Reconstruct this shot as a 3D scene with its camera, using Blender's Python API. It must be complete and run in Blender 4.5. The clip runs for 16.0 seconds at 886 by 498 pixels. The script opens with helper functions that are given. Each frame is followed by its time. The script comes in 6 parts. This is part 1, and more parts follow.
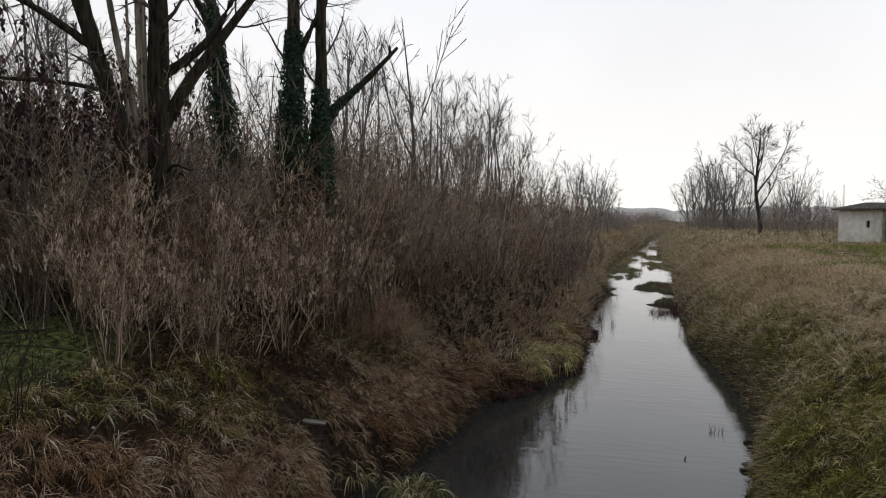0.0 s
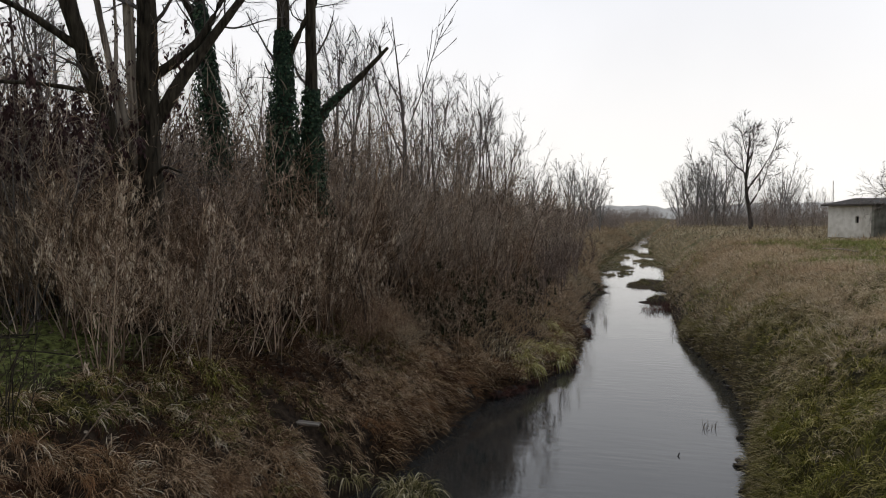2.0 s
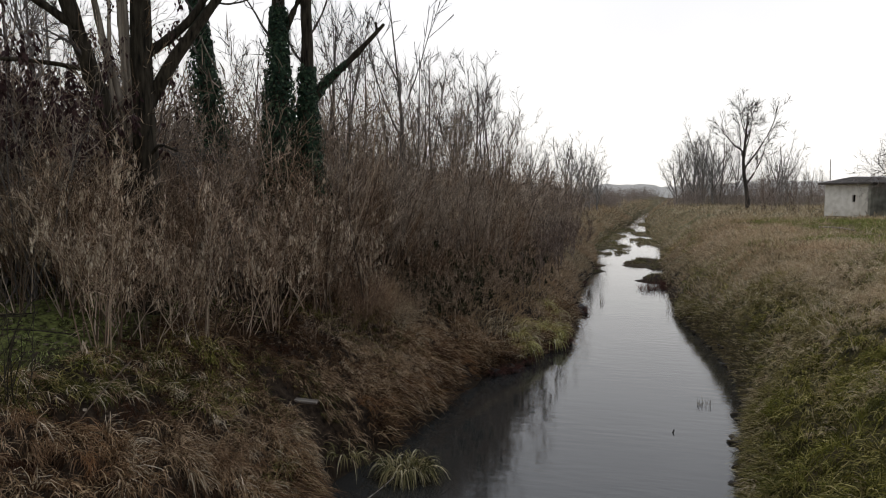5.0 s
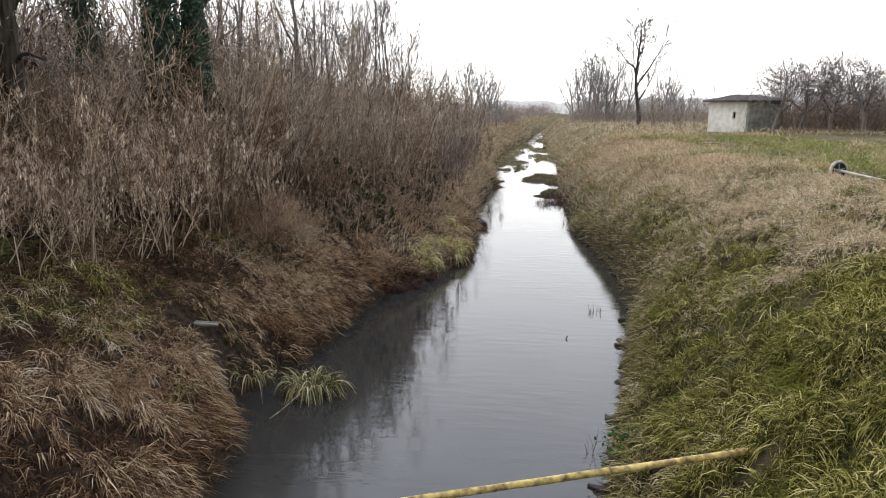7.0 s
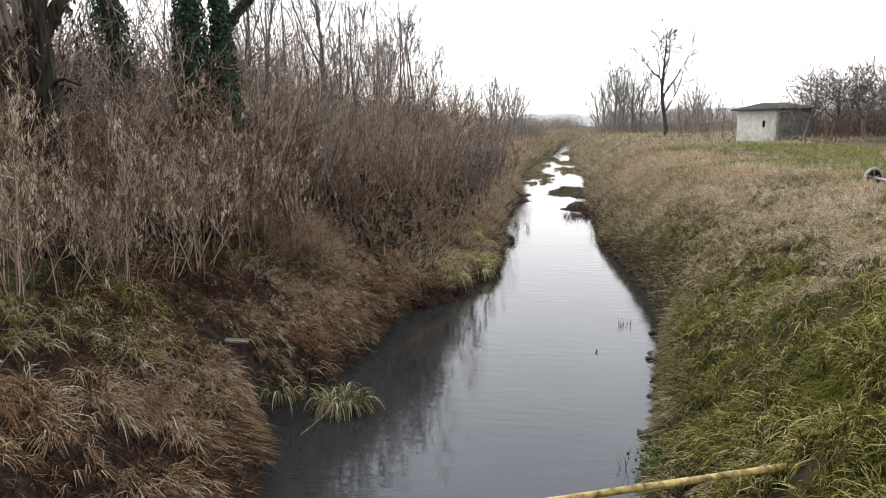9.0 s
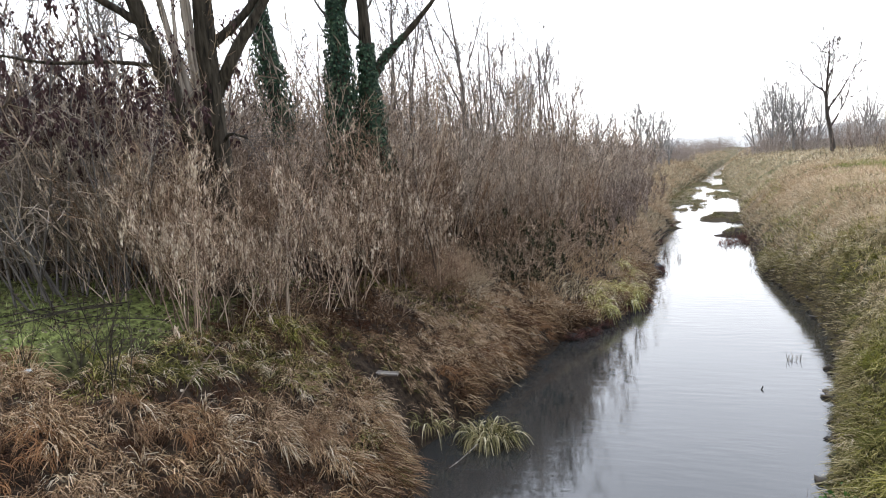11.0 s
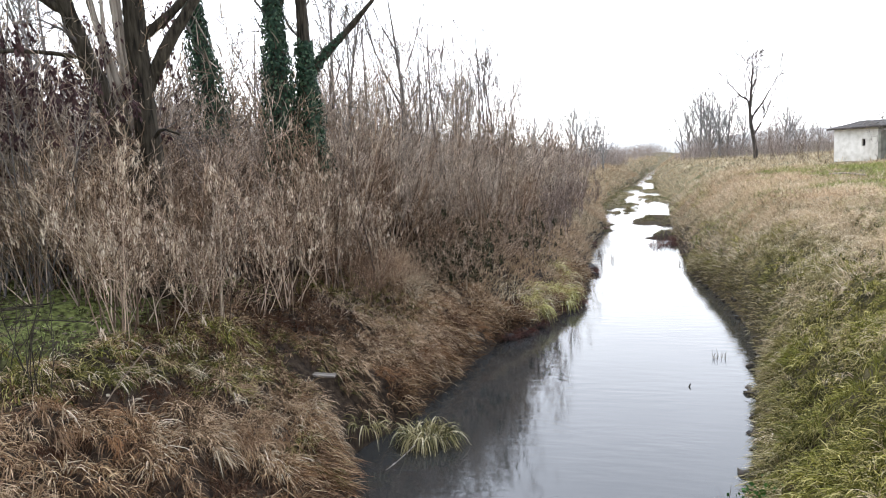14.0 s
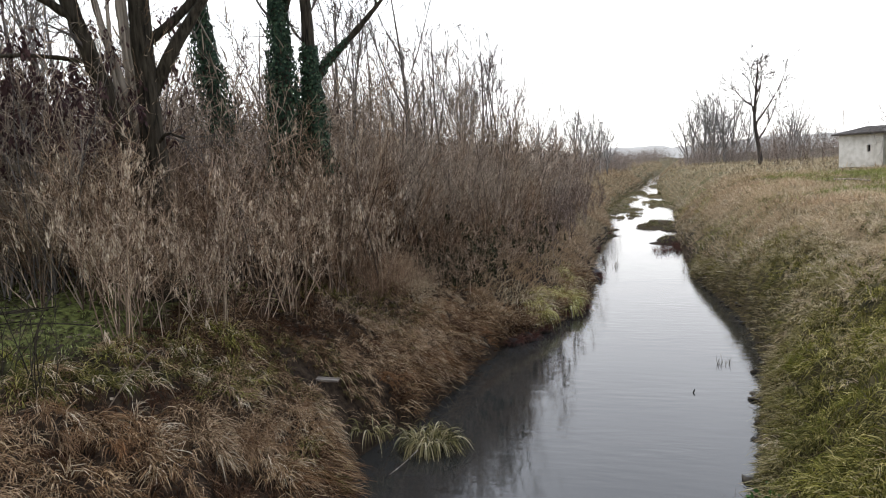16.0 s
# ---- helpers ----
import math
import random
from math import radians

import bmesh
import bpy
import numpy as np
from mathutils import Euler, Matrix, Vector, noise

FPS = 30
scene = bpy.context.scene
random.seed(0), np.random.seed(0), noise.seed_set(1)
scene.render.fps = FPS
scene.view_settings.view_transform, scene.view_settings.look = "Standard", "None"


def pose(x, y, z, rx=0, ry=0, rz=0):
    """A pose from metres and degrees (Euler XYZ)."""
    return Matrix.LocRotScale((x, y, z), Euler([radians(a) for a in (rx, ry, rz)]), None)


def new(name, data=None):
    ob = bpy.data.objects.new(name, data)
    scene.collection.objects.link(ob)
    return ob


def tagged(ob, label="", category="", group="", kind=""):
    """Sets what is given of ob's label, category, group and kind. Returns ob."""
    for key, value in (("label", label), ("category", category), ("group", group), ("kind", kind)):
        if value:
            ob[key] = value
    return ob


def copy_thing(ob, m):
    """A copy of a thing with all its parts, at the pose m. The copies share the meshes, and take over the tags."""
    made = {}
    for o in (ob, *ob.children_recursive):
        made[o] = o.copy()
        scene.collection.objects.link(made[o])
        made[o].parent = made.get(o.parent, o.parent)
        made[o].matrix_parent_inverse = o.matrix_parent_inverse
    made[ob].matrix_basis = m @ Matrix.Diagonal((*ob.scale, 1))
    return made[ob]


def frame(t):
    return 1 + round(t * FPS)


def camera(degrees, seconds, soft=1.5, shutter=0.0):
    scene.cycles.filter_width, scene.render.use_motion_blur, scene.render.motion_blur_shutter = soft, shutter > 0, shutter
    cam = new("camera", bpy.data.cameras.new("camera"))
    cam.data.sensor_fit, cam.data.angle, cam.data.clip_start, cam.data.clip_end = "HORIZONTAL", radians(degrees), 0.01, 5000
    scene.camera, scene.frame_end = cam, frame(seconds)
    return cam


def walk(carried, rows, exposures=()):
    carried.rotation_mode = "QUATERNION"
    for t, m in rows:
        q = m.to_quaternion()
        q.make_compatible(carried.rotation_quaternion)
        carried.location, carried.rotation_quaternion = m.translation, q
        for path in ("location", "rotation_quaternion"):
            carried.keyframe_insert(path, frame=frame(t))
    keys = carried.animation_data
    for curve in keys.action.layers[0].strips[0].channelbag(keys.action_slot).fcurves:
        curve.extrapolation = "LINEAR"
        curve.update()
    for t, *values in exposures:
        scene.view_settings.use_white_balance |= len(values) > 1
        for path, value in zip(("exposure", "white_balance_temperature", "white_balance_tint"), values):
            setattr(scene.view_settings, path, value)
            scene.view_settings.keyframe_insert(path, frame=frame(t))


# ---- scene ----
# ---- camera ----
# one person's eye height over a stream, turning where it stands: seconds, tilt, lean, heading
EYE = (0.0, 0.0, 5.5)
TURNS = [
    (0.0, 87.16, -0.31, 16.98), (0.5, 87.23, -0.54, 17.04), (1.0, 87.16, -0.21, 16.18), (1.5, 87.09, -0.07, 16.29),
    (2.0, 87.13, 0.25, 16.31), (2.5, 86.78, -0.12, 16.44), (3.0, 86.88, -0.09, 16.71), (3.2, 86.78, 0.1, 16.64),
    (5.3, 85.12, 0.2, 15.75), (5.5, 84.41, -0.28, 14.70), (6.0, 78.37, -1.21, 8.93), (6.5, 78.26, -1.33, 8.08),
    (7.0, 78.40, 0.0, 7.80), (7.5, 78.83, 1.49, 7.82), (8.0, 78.69, 0.14, 9.67), (8.5, 79.23, 0.38, 9.45),
    (9.0, 79.66, 1.24, 9.87), (9.5, 79.77, 1.08, 16.75), (9.7, 82.19, 3.27, 19.03), (11.8, 83.02, 4.30, 21.96),
    (12.0, 82.72, 4.29, 21.40), (12.5, 83.27, 4.04, 20.08), (13.0, 83.01, 3.33, 19.84), (13.5, 83.11, 3.85, 17.50),
    (14.0, 82.72, 3.53, 16.46), (14.5, 82.81, 3.80, 16.54), (15.0, 83.23, 3.07, 16.47), (15.5, 82.94, 3.92, 15.79),
    (16.0, 83.13, 3.40, 16.79)]
EXPOSURES = [(0.0, -1.12, 6850, 10), (5.3, -1.0, 6900, 10), (5.5, -0.88, 6950, 10), (6.0, 0.11, 6850, 10), (6.5, 0.1, 6750, 10), (9.0, 0.07, 6750, 10),
             (9.5, 0.06, 6720, 10), (9.7, 0.06, 6700, 10), (11.8, 0.75, 6400, 10), (14.5, 0.72, 6400, 10), (15.0, 0.47, 6520, 10), (15.5, 0.0, 6680, 10), (16.0, -0.05, 6680, 10)]
cam = camera(65.93, 16.0, soft=1.1)
walk(cam, [(t, pose(*EYE, rx, ry, rz)) for t, rx, ry, rz in TURNS], EXPOSURES)

# ---- sky and sun ----
SUN_EL, SUN_AZ = radians(40), radians(-62)   # behind thin cloud, over the thicket


def build_sky():
    world = bpy.data.worlds.new("overcast_sky")
    world.use_nodes = True
    scene.world = world
    nt = world.node_tree
    nt.nodes.clear()
    out = nt.nodes.new("ShaderNodeOutputWorld")
    bg = nt.nodes.new("ShaderNodeBackground")
    sky = nt.nodes.new("ShaderNodeTexSky")
    sky.sky_type = "NISHITA"
    sky.sun_disc = False
    sky.sun_elevation, sky.sun_rotation = SUN_EL, SUN_AZ
    sky.air_density, sky.dust_density = 1.5, 4.0
    coord = nt.nodes.new("ShaderNodeTexCoord")
    sep = nt.nodes.new("ShaderNodeSeparateXYZ")
    nt.links.new(coord.outputs["Generated"], sep.inputs[0])
    # a closed layer of cloud, whitest towards the horizon
    ramp = nt.nodes.new("ShaderNodeValToRGB")
    ramp.color_ramp.elements[0].position, ramp.color_ramp.elements[0].color = 0.0, (1.66, 1.66, 1.66, 1)
    ramp.color_ramp.elements[1].position, ramp.color_ramp.elements[1].color = 0.75, (0.97, 1.12, 1.4, 1)
    e = ramp.color_ramp.elements.new(0.3)
    e.color = (1.36, 1.42, 1.56, 1)
    nt.links.new(sep.outputs["Z"], ramp.inputs[0])
    noise_tex = nt.nodes.new("ShaderNodeTexNoise")
    noise_tex.inputs["Scale"].default_value = 2.2
    noise_tex.inputs["Detail"].default_value = 4
    nt.links.new(coord.outputs["Generated"], noise_tex.inputs["Vector"])
    soft = nt.nodes.new("ShaderNodeMapRange")
    soft.inputs["To Min"].default_value, soft.inputs["To Max"].default_value = 0.86, 1.12
    nt.links.new(noise_tex.outputs["Fac"], soft.inputs["Value"])
    glow = nt.nodes.new("ShaderNodeMapRange")        # brighter towards the veiled sun
    glow.interpolation_type = "SMOOTHSTEP"
    for key, v in (("From Min", -1.0), ("From Max", 1.0), ("To Min", 0.55), ("To Max", 1.65)):
        glow.inputs[key].default_value = v
    nt.links.new(sep.outputs["Y"], glow.inputs["Value"])
    both = nt.nodes.new("ShaderNodeMath")
    both.operation = "MULTIPLY"
    nt.links.new(soft.outputs["Result"], both.inputs[0])
    nt.links.new(glow.outputs["Result"], both.inputs[1])
    clouds = nt.nodes.new("ShaderNodeVectorMath")
    clouds.operation = "SCALE"
    nt.links.new(ramp.outputs["Color"], clouds.inputs[0])
    nt.links.new(both.outputs[0], clouds.inputs["Scale"])
    thin = nt.nodes.new("ShaderNodeVectorMath")
    thin.operation = "SCALE"
    thin.inputs["Scale"].default_value = 0.06
    nt.links.new(sky.outputs["Color"], thin.inputs[0])
    mix = nt.nodes.new("ShaderNodeMix")
    mix.data_type = "RGBA"
    mix.inputs["Factor"].default_value = 0.85
    nt.links.new(thin.outputs[0], mix.inputs["A"])
    nt.links.new(clouds.outputs[0], mix.inputs["B"])
    nt.links.new(mix.outputs["Result"], bg.inputs["Color"])
    bg.inputs["Strength"].default_value = 1.0
    nt.links.new(bg.outputs[0], out.inputs["Surface"])
    lamp = bpy.data.lights.new("sun", "SUN")
    lamp.energy, lamp.angle, lamp.color = 1.3, radians(20), (1.0, 0.96, 0.9)
    ob = new("sun", lamp)
    ob.rotation_euler = (radians(90) - SUN_EL, 0, radians(180) - SUN_AZ)


build_sky()


# ---- materials ----
def shader(name, rough=0.85, spec=0.25, metal=0.0):
    mat = bpy.data.materials.new(name)
    mat.use_nodes = True
    nt = mat.node_tree
    bsdf = nt.nodes["Principled BSDF"]
    bsdf.inputs["Roughness"].default_value = rough
    bsdf.inputs["Specular IOR Level"].default_value = spec
    bsdf.inputs["Metallic"].default_value = metal
    return mat, nt, bsdf


def ramp_node(nt, source, stops):
    ramp = nt.nodes.new("ShaderNodeValToRGB")
    els = ramp.color_ramp.elements
    els[0].position, els[0].color = stops[0][0], (*stops[0][1], 1)
    els[1].position, els[1].color = stops[-1][0], (*stops[-1][1], 1)
    for p, c in stops[1:-1]:
        els.new(p).color = (*c, 1)
    nt.links.new(source, ramp.inputs[0])
    return ramp.outputs["Color"]


def noise_node(nt, scale, detail=3, stretch=None, space="Object"):
    coord = nt.nodes.new("ShaderNodeTexCoord")
    vec = coord.outputs[space]
    if stretch:
        mp = nt.nodes.new("ShaderNodeMapping")
        mp.inputs["Scale"].default_value = stretch
        nt.links.new(vec, mp.inputs["Vector"])
        vec = mp.outputs[0]
    n = nt.nodes.new("ShaderNodeTexNoise")
    n.inputs["Scale"].default_value, n.inputs["Detail"].default_value = scale, detail
    nt.links.new(vec, n.inputs["Vector"])
    return n.outputs["Fac"]


def mixed(nt, fac, a, b, blend="MIX"):
    m = nt.nodes.new("ShaderNodeMix")
    m.data_type, m.blend_type = "RGBA", blend
    for key, v in (("Factor", fac), ("A", a), ("B", b)):
        if isinstance(v, (int, float)):
            m.inputs[key].default_value = v
        elif isinstance(v, tuple):
            m.inputs[key].default_value = (*v, 1)
        else:
            nt.links.new(v, m.inputs[key])
    return m.outputs["Result"]


def ranged(nt, v, a, b, lo=0.0, hi=1.0):
    m = nt.nodes.new("ShaderNodeMapRange")
    for key, x in (("From Min", a), ("From Max", b), ("To Min", lo), ("To Max", hi)):
        m.inputs[key].default_value = x
    nt.links.new(v, m.inputs["Value"])
    return m.outputs["Result"]


def bumped(nt, bsdf, height, strength, distance):
    b = nt.nodes.new("ShaderNodeBump")
    b.inputs["Strength"].default_value, b.inputs["Distance"].default_value = strength, distance
    nt.links.new(height, b.inputs["Height"])
    nt.links.new(b.outputs[0], bsdf.inputs["Normal"])


def blade_material(name, stops, patch_colour, patch_scale=0.6, patch=(0.52, 0.66), rough=0.7, spec=0.08):
    """Many thin blades or leaves: each its own shade, with patches of another colour among them."""
    mat, nt, bsdf = shader(name, rough, spec)
    geo = nt.nodes.new("ShaderNodeNewGeometry")
    c = ramp_node(nt, geo.outputs["Random Per Island"], stops)
    big = ranged(nt, noise_node(nt, patch_scale, 3), *patch)
    colour = mixed(nt, big, c, patch_colour)
    nt.links.new(colour, bsdf.inputs["Base Color"])
    thin, mix = nt.nodes.new("ShaderNodeBsdfTranslucent"), nt.nodes.new("ShaderNodeMixShader")
    nt.links.new(colour, thin.inputs["Color"])
    mix.inputs[0].default_value = 0.16
    nt.links.new(bsdf.outputs[0], mix.inputs[1])
    nt.links.new(thin.outputs[0], mix.inputs[2])
    nt.links.new(mix.outputs[0], nt.nodes["Material Output"].inputs["Surface"])
    return mat


def bark_material(name, dark, light, scale=9.0, per_object=0.35, rough=0.9, stretch=0.22):
    mat, nt, bsdf = shader(name, rough, 0.15)
    n = noise_node(nt, scale, 5, (1.0, 1.0, stretch))
    c = ramp_node(nt, n, [(0.3, dark), (0.72, light)])
    info = nt.nodes.new("ShaderNodeObjectInfo")
    shade = ramp_node(nt, info.outputs["Random"], [(0.0, (1 - per_object,) * 3), (1.0, (1 + per_object * 0.4,) * 3)])
    nt.links.new(mixed(nt, 1.0, c, shade, "MULTIPLY"), bsdf.inputs["Base Color"])
    bumped(nt, bsdf, n, 0.6, 0.03)
    return mat


def twig_material(name, stops):
    """Thin stems: each stem and each shrub has a shade of its own."""
    mat, nt, bsdf = shader(name, 0.8, 0.08)
    geo, info = nt.nodes.new("ShaderNodeNewGeometry"), nt.nodes.new("ShaderNodeObjectInfo")
    c = ramp_node(nt, geo.outputs["Random Per Island"], stops)
    shade = ramp_node(nt, info.outputs["Random"], [(0.0, (0.66, 0.615, 0.575)), (0.5, (1.0, 0.945, 0.89)), (1.0, (1.1, 0.97, 0.87))])
    nt.links.new(mixed(nt, 1.0, c, shade, "MULTIPLY"), bsdf.inputs["Base Color"])
    return mat


def ground_material():
    mat, nt, bsdf = shader("bank_soil_and_turf", 0.95, 0.1)
    fine, mid, wide = noise_node(nt, 9.0, 6), noise_node(nt, 1.3, 5), noise_node(nt, 0.25, 4)
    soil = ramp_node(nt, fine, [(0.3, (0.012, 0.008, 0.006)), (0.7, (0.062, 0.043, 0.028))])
    turf = ramp_node(nt, fine, [(0.3, (0.035, 0.036, 0.014)), (0.7, (0.15, 0.135, 0.055))])
    straw = ramp_node(nt, fine, [(0.3, (0.085, 0.064, 0.035)), (0.7, (0.27, 0.21, 0.12))])
    plain = mixed(nt, ranged(nt, mid, 0.42, 0.6), turf, straw)
    plain = mixed(nt, ranged(nt, wide, 0.45, 0.62), plain, straw)
    # thatch under the long grass, darkened so gaps between tufts read as shadow
    shadow_thatch = ramp_node(nt, mid, [(0.35, (0.02, 0.018, 0.009)), (0.65, (0.09, 0.076, 0.036))])
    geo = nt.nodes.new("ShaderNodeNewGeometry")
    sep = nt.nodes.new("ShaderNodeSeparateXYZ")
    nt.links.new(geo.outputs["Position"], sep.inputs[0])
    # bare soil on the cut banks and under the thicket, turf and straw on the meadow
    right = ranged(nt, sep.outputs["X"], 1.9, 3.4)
    c = mixed(nt, right, soil, mixed(nt, ranged(nt, sep.outputs["Y"], 20.0, 30.0), mixed(nt, ranged(nt, sep.outputs["X"], 5.5, 7.0), shadow_thatch, turf), plain))
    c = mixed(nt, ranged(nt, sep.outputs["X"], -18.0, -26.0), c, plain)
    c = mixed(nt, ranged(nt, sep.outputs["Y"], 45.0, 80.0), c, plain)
    # mossy turf of the clearing
    moss = ramp_node(nt, fine, [(0.35, (0.05, 0.05, 0.02)), (0.65, (0.26, 0.29, 0.09))])
    m = nt.nodes.new("ShaderNodeMath")
    m.operation = "MULTIPLY"
    nt.links.new(ranged(nt, sep.outputs["X"], -8.6, -10.0), m.inputs[0])
    nt.links.new(ranged(nt, sep.outputs["Y"], 13.5, 10.5), m.inputs[1])
    c = mixed(nt, m.outputs[0], c, moss)
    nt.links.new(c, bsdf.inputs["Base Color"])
    bumped(nt, bsdf, fine, 0.8, 0.06)
    return mat


def water_material():
    mat, nt, bsdf = shader("muddy_water", 0.04, 0.5)
    bsdf.inputs["IOR"].default_value = 1.52
    n = noise_node(nt, 0.5, 2)
    nt.links.new(ramp_node(nt, n, [(0.3, (0.033, 0.032, 0.029)), (0.7, (0.046, 0.0445, 0.04))]), bsdf.inputs["Base Color"])
    small, broad = noise_node(nt, 2.2, 3, (0.5, 1.9, 1.0)), noise_node(nt, 0.3, 2)
    m = nt.nodes.new("ShaderNodeMath")
    m.operation = "MULTIPLY"
    nt.links.new(small, m.inputs[0])
    nt.links.new(ranged(nt, broad, 0.4, 0.65, 0.25, 1.0), m.inputs[1])
    bumped(nt, bsdf, m.outputs[0], 0.16, 0.05)
    return mat


def surface_material(name, dark, light, scale, rough=0.85, bump=0.3, metal=0.0, stretch=None, spec=0.3):
    mat, nt, bsdf = shader(name, rough, spec, metal)
    n, wide = noise_node(nt, scale, 6, stretch), noise_node(nt, scale * 0.13, 3)
    c = ramp_node(nt, n, [(0.32, dark), (0.62, light)])
    stain = ramp_node(nt, wide, [(0.35, (0.72, 0.7, 0.66)), (0.6, (1.0, 1.0, 1.0))])
    nt.links.new(mixed(nt, 1.0, c, stain, "MULTIPLY"), bsdf.inputs["Base Color"])
    bumped(nt, bsdf, n, bump, 0.01)
    return mat


M_GROUND, M_WATER = ground_material(), water_material()
M_BARK = bark_material("dark_furrowed_bark", (0.011, 0.009, 0.007), (0.105, 0.087, 0.062), 16.0, stretch=0.16)
M_BARK_PALE = bark_material("bare_weathered_wood", (0.09, 0.068, 0.052), (0.66, 0.57, 0.47), 14.0, stretch=0.05)
M_BARK_ORCHARD = bark_material("pale_orchard_bark", (0.13, 0.11, 0.1), (0.32, 0.28, 0.26))
# twigs of the farthest hedges, haze painted in as paler grey
M_HEDGE_FAR = twig_material("haze_pale_hedge", [(0.0, (0.34, 0.3, 0.285)), (0.5, (0.56, 0.51, 0.48)), (1.0, (0.74, 0.68, 0.65))])
M_BARK_FAR = bark_material("grey_bark", (0.13, 0.113, 0.104), (0.3, 0.27, 0.25))
M_BARK_MID = bark_material("dark_grey_bark", (0.055, 0.046, 0.04), (0.16, 0.138, 0.122))
# bark of the far grove, paled to stand for the haze before it
M_BARK_GROVE = bark_material("haze_pale_bark", (0.3, 0.29, 0.28), (0.54, 0.52, 0.5))
M_TWIG = twig_material("brown_twigs", [(0.0, (0.05, 0.034, 0.025)), (0.4, (0.255, 0.178, 0.126)), (0.7, (0.54, 0.42, 0.31)), (1.0, (0.88, 0.76, 0.61))])
M_TWIG_RED = twig_material("reddish_twigs", [(0.0, (0.05, 0.03, 0.022)), (0.5, (0.24, 0.162, 0.112)), (0.8, (0.42, 0.305, 0.215)), (1.0, (0.7, 0.55, 0.41))])
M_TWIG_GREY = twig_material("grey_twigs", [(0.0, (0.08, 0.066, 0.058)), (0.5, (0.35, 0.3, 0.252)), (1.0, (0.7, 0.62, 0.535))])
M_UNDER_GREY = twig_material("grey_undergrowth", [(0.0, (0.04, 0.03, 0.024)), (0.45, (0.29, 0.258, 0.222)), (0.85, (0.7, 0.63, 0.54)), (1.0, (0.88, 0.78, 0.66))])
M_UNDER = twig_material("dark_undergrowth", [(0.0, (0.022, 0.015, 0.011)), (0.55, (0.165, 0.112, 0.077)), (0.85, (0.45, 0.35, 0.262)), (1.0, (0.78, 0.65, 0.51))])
M_HEDGE = twig_material("dull_brown_hedge", [(0.0, (0.08, 0.063, 0.056)), (0.5, (0.24, 0.196, 0.172)), (1.0, (0.47, 0.4, 0.355))])
M_STEM = twig_material("grey_brown_stems", [(0.0, (0.07, 0.05, 0.037)), (0.5, (0.24, 0.185, 0.145)), (0.8, (0.42, 0.35, 0.28)), (1.0, (0.66, 0.57, 0.47))])
M_POD = blade_material("pale_dry_pods", [(0.0, (0.36, 0.27, 0.2)), (0.4, (0.62, 0.49, 0.355)), (1.0, (0.9, 0.79, 0.63))], (0.62, 0.49, 0.36))
M_DEADLEAF = blade_material("dark_withered_leaves", [(0.0, (0.035, 0.02, 0.021)), (1.0, (0.12, 0.07, 0.068))], (0.065, 0.038, 0.04))
M_LITTER = blade_material("leaf_litter", [(0.0, (0.025, 0.016, 0.011)), (0.6, (0.09, 0.062, 0.043)), (0.85, (0.2, 0.15, 0.11)), (1.0, (0.42, 0.34, 0.26))], (0.055, 0.038, 0.027))
M_IVY = blade_material("ivy_leaves", [(0.0, (0.012, 0.026, 0.015)), (0.7, (0.035, 0.075, 0.042)), (1.0, (0.13, 0.2, 0.11))], (0.035, 0.068, 0.036), 1.2, rough=0.5, spec=0.2)
M_STRAW = blade_material("dry_grass", [(0.0, (0.06, 0.042, 0.024)), (0.25, (0.35, 0.265, 0.16)), (0.6, (0.65, 0.525, 0.345)), (1.0, (0.9, 0.79, 0.59))], (0.56, 0.435, 0.28), 0.5)
M_RUST = blade_material("rusty_straw", [(0.0, (0.03, 0.014, 0.007)), (0.4, (0.19, 0.105, 0.05)), (0.75, (0.46, 0.29, 0.155)), (1.0, (0.84, 0.64, 0.4))], (0.32, 0.165, 0.078), 0.7)
M_TAWNY = blade_material("tawny_straw", [(0.0, (0.03, 0.017, 0.009)), (0.33, (0.165, 0.1, 0.054)), (0.68, (0.43, 0.285, 0.168)), (1.0, (0.8, 0.6, 0.39))], (0.27, 0.16, 0.088), 0.8)
M_DULL = blade_material("dull_olive_straw", [(0.0, (0.04, 0.033, 0.016)), (0.4, (0.24, 0.19, 0.09)), (0.75, (0.5, 0.41, 0.22)), (1.0, (0.84, 0.72, 0.48))], (0.34, 0.29, 0.13), 0.8)
M_TAN = blade_material("pinkish_tan_straw", [(0.0, (0.16, 0.105, 0.062)), (0.5, (0.56, 0.4, 0.25)), (1.0, (0.86, 0.68, 0.48))], (0.52, 0.36, 0.22), 0.6)
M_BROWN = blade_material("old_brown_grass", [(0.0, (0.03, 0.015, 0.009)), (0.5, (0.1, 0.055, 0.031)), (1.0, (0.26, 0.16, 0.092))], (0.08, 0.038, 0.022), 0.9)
M_OLIVE = blade_material("dark_olive_grass", [(0.0, (0.016, 0.018, 0.006)), (0.5, (0.12, 0.112, 0.028)), (0.8, (0.29, 0.25, 0.08)), (1.0, (0.6, 0.5, 0.22))], (0.095, 0.094, 0.022), 0.9)
M_GREEN = blade_material("green_grass", [(0.0, (0.018, 0.019, 0.006)), (0.4, (0.13, 0.126, 0.022)), (0.75, (0.41, 0.37, 0.085)), (1.0, (0.86, 0.74, 0.36))], (0.19, 0.19, 0.035), 0.7)
M_PALE = blade_material("pale_feathery_grass", [(0.0, (0.34, 0.245, 0.155)), (0.4, (0.66, 0.515, 0.345)), (1.0, (0.91, 0.79, 0.6))], (0.66, 0.51, 0.34), 0.5)
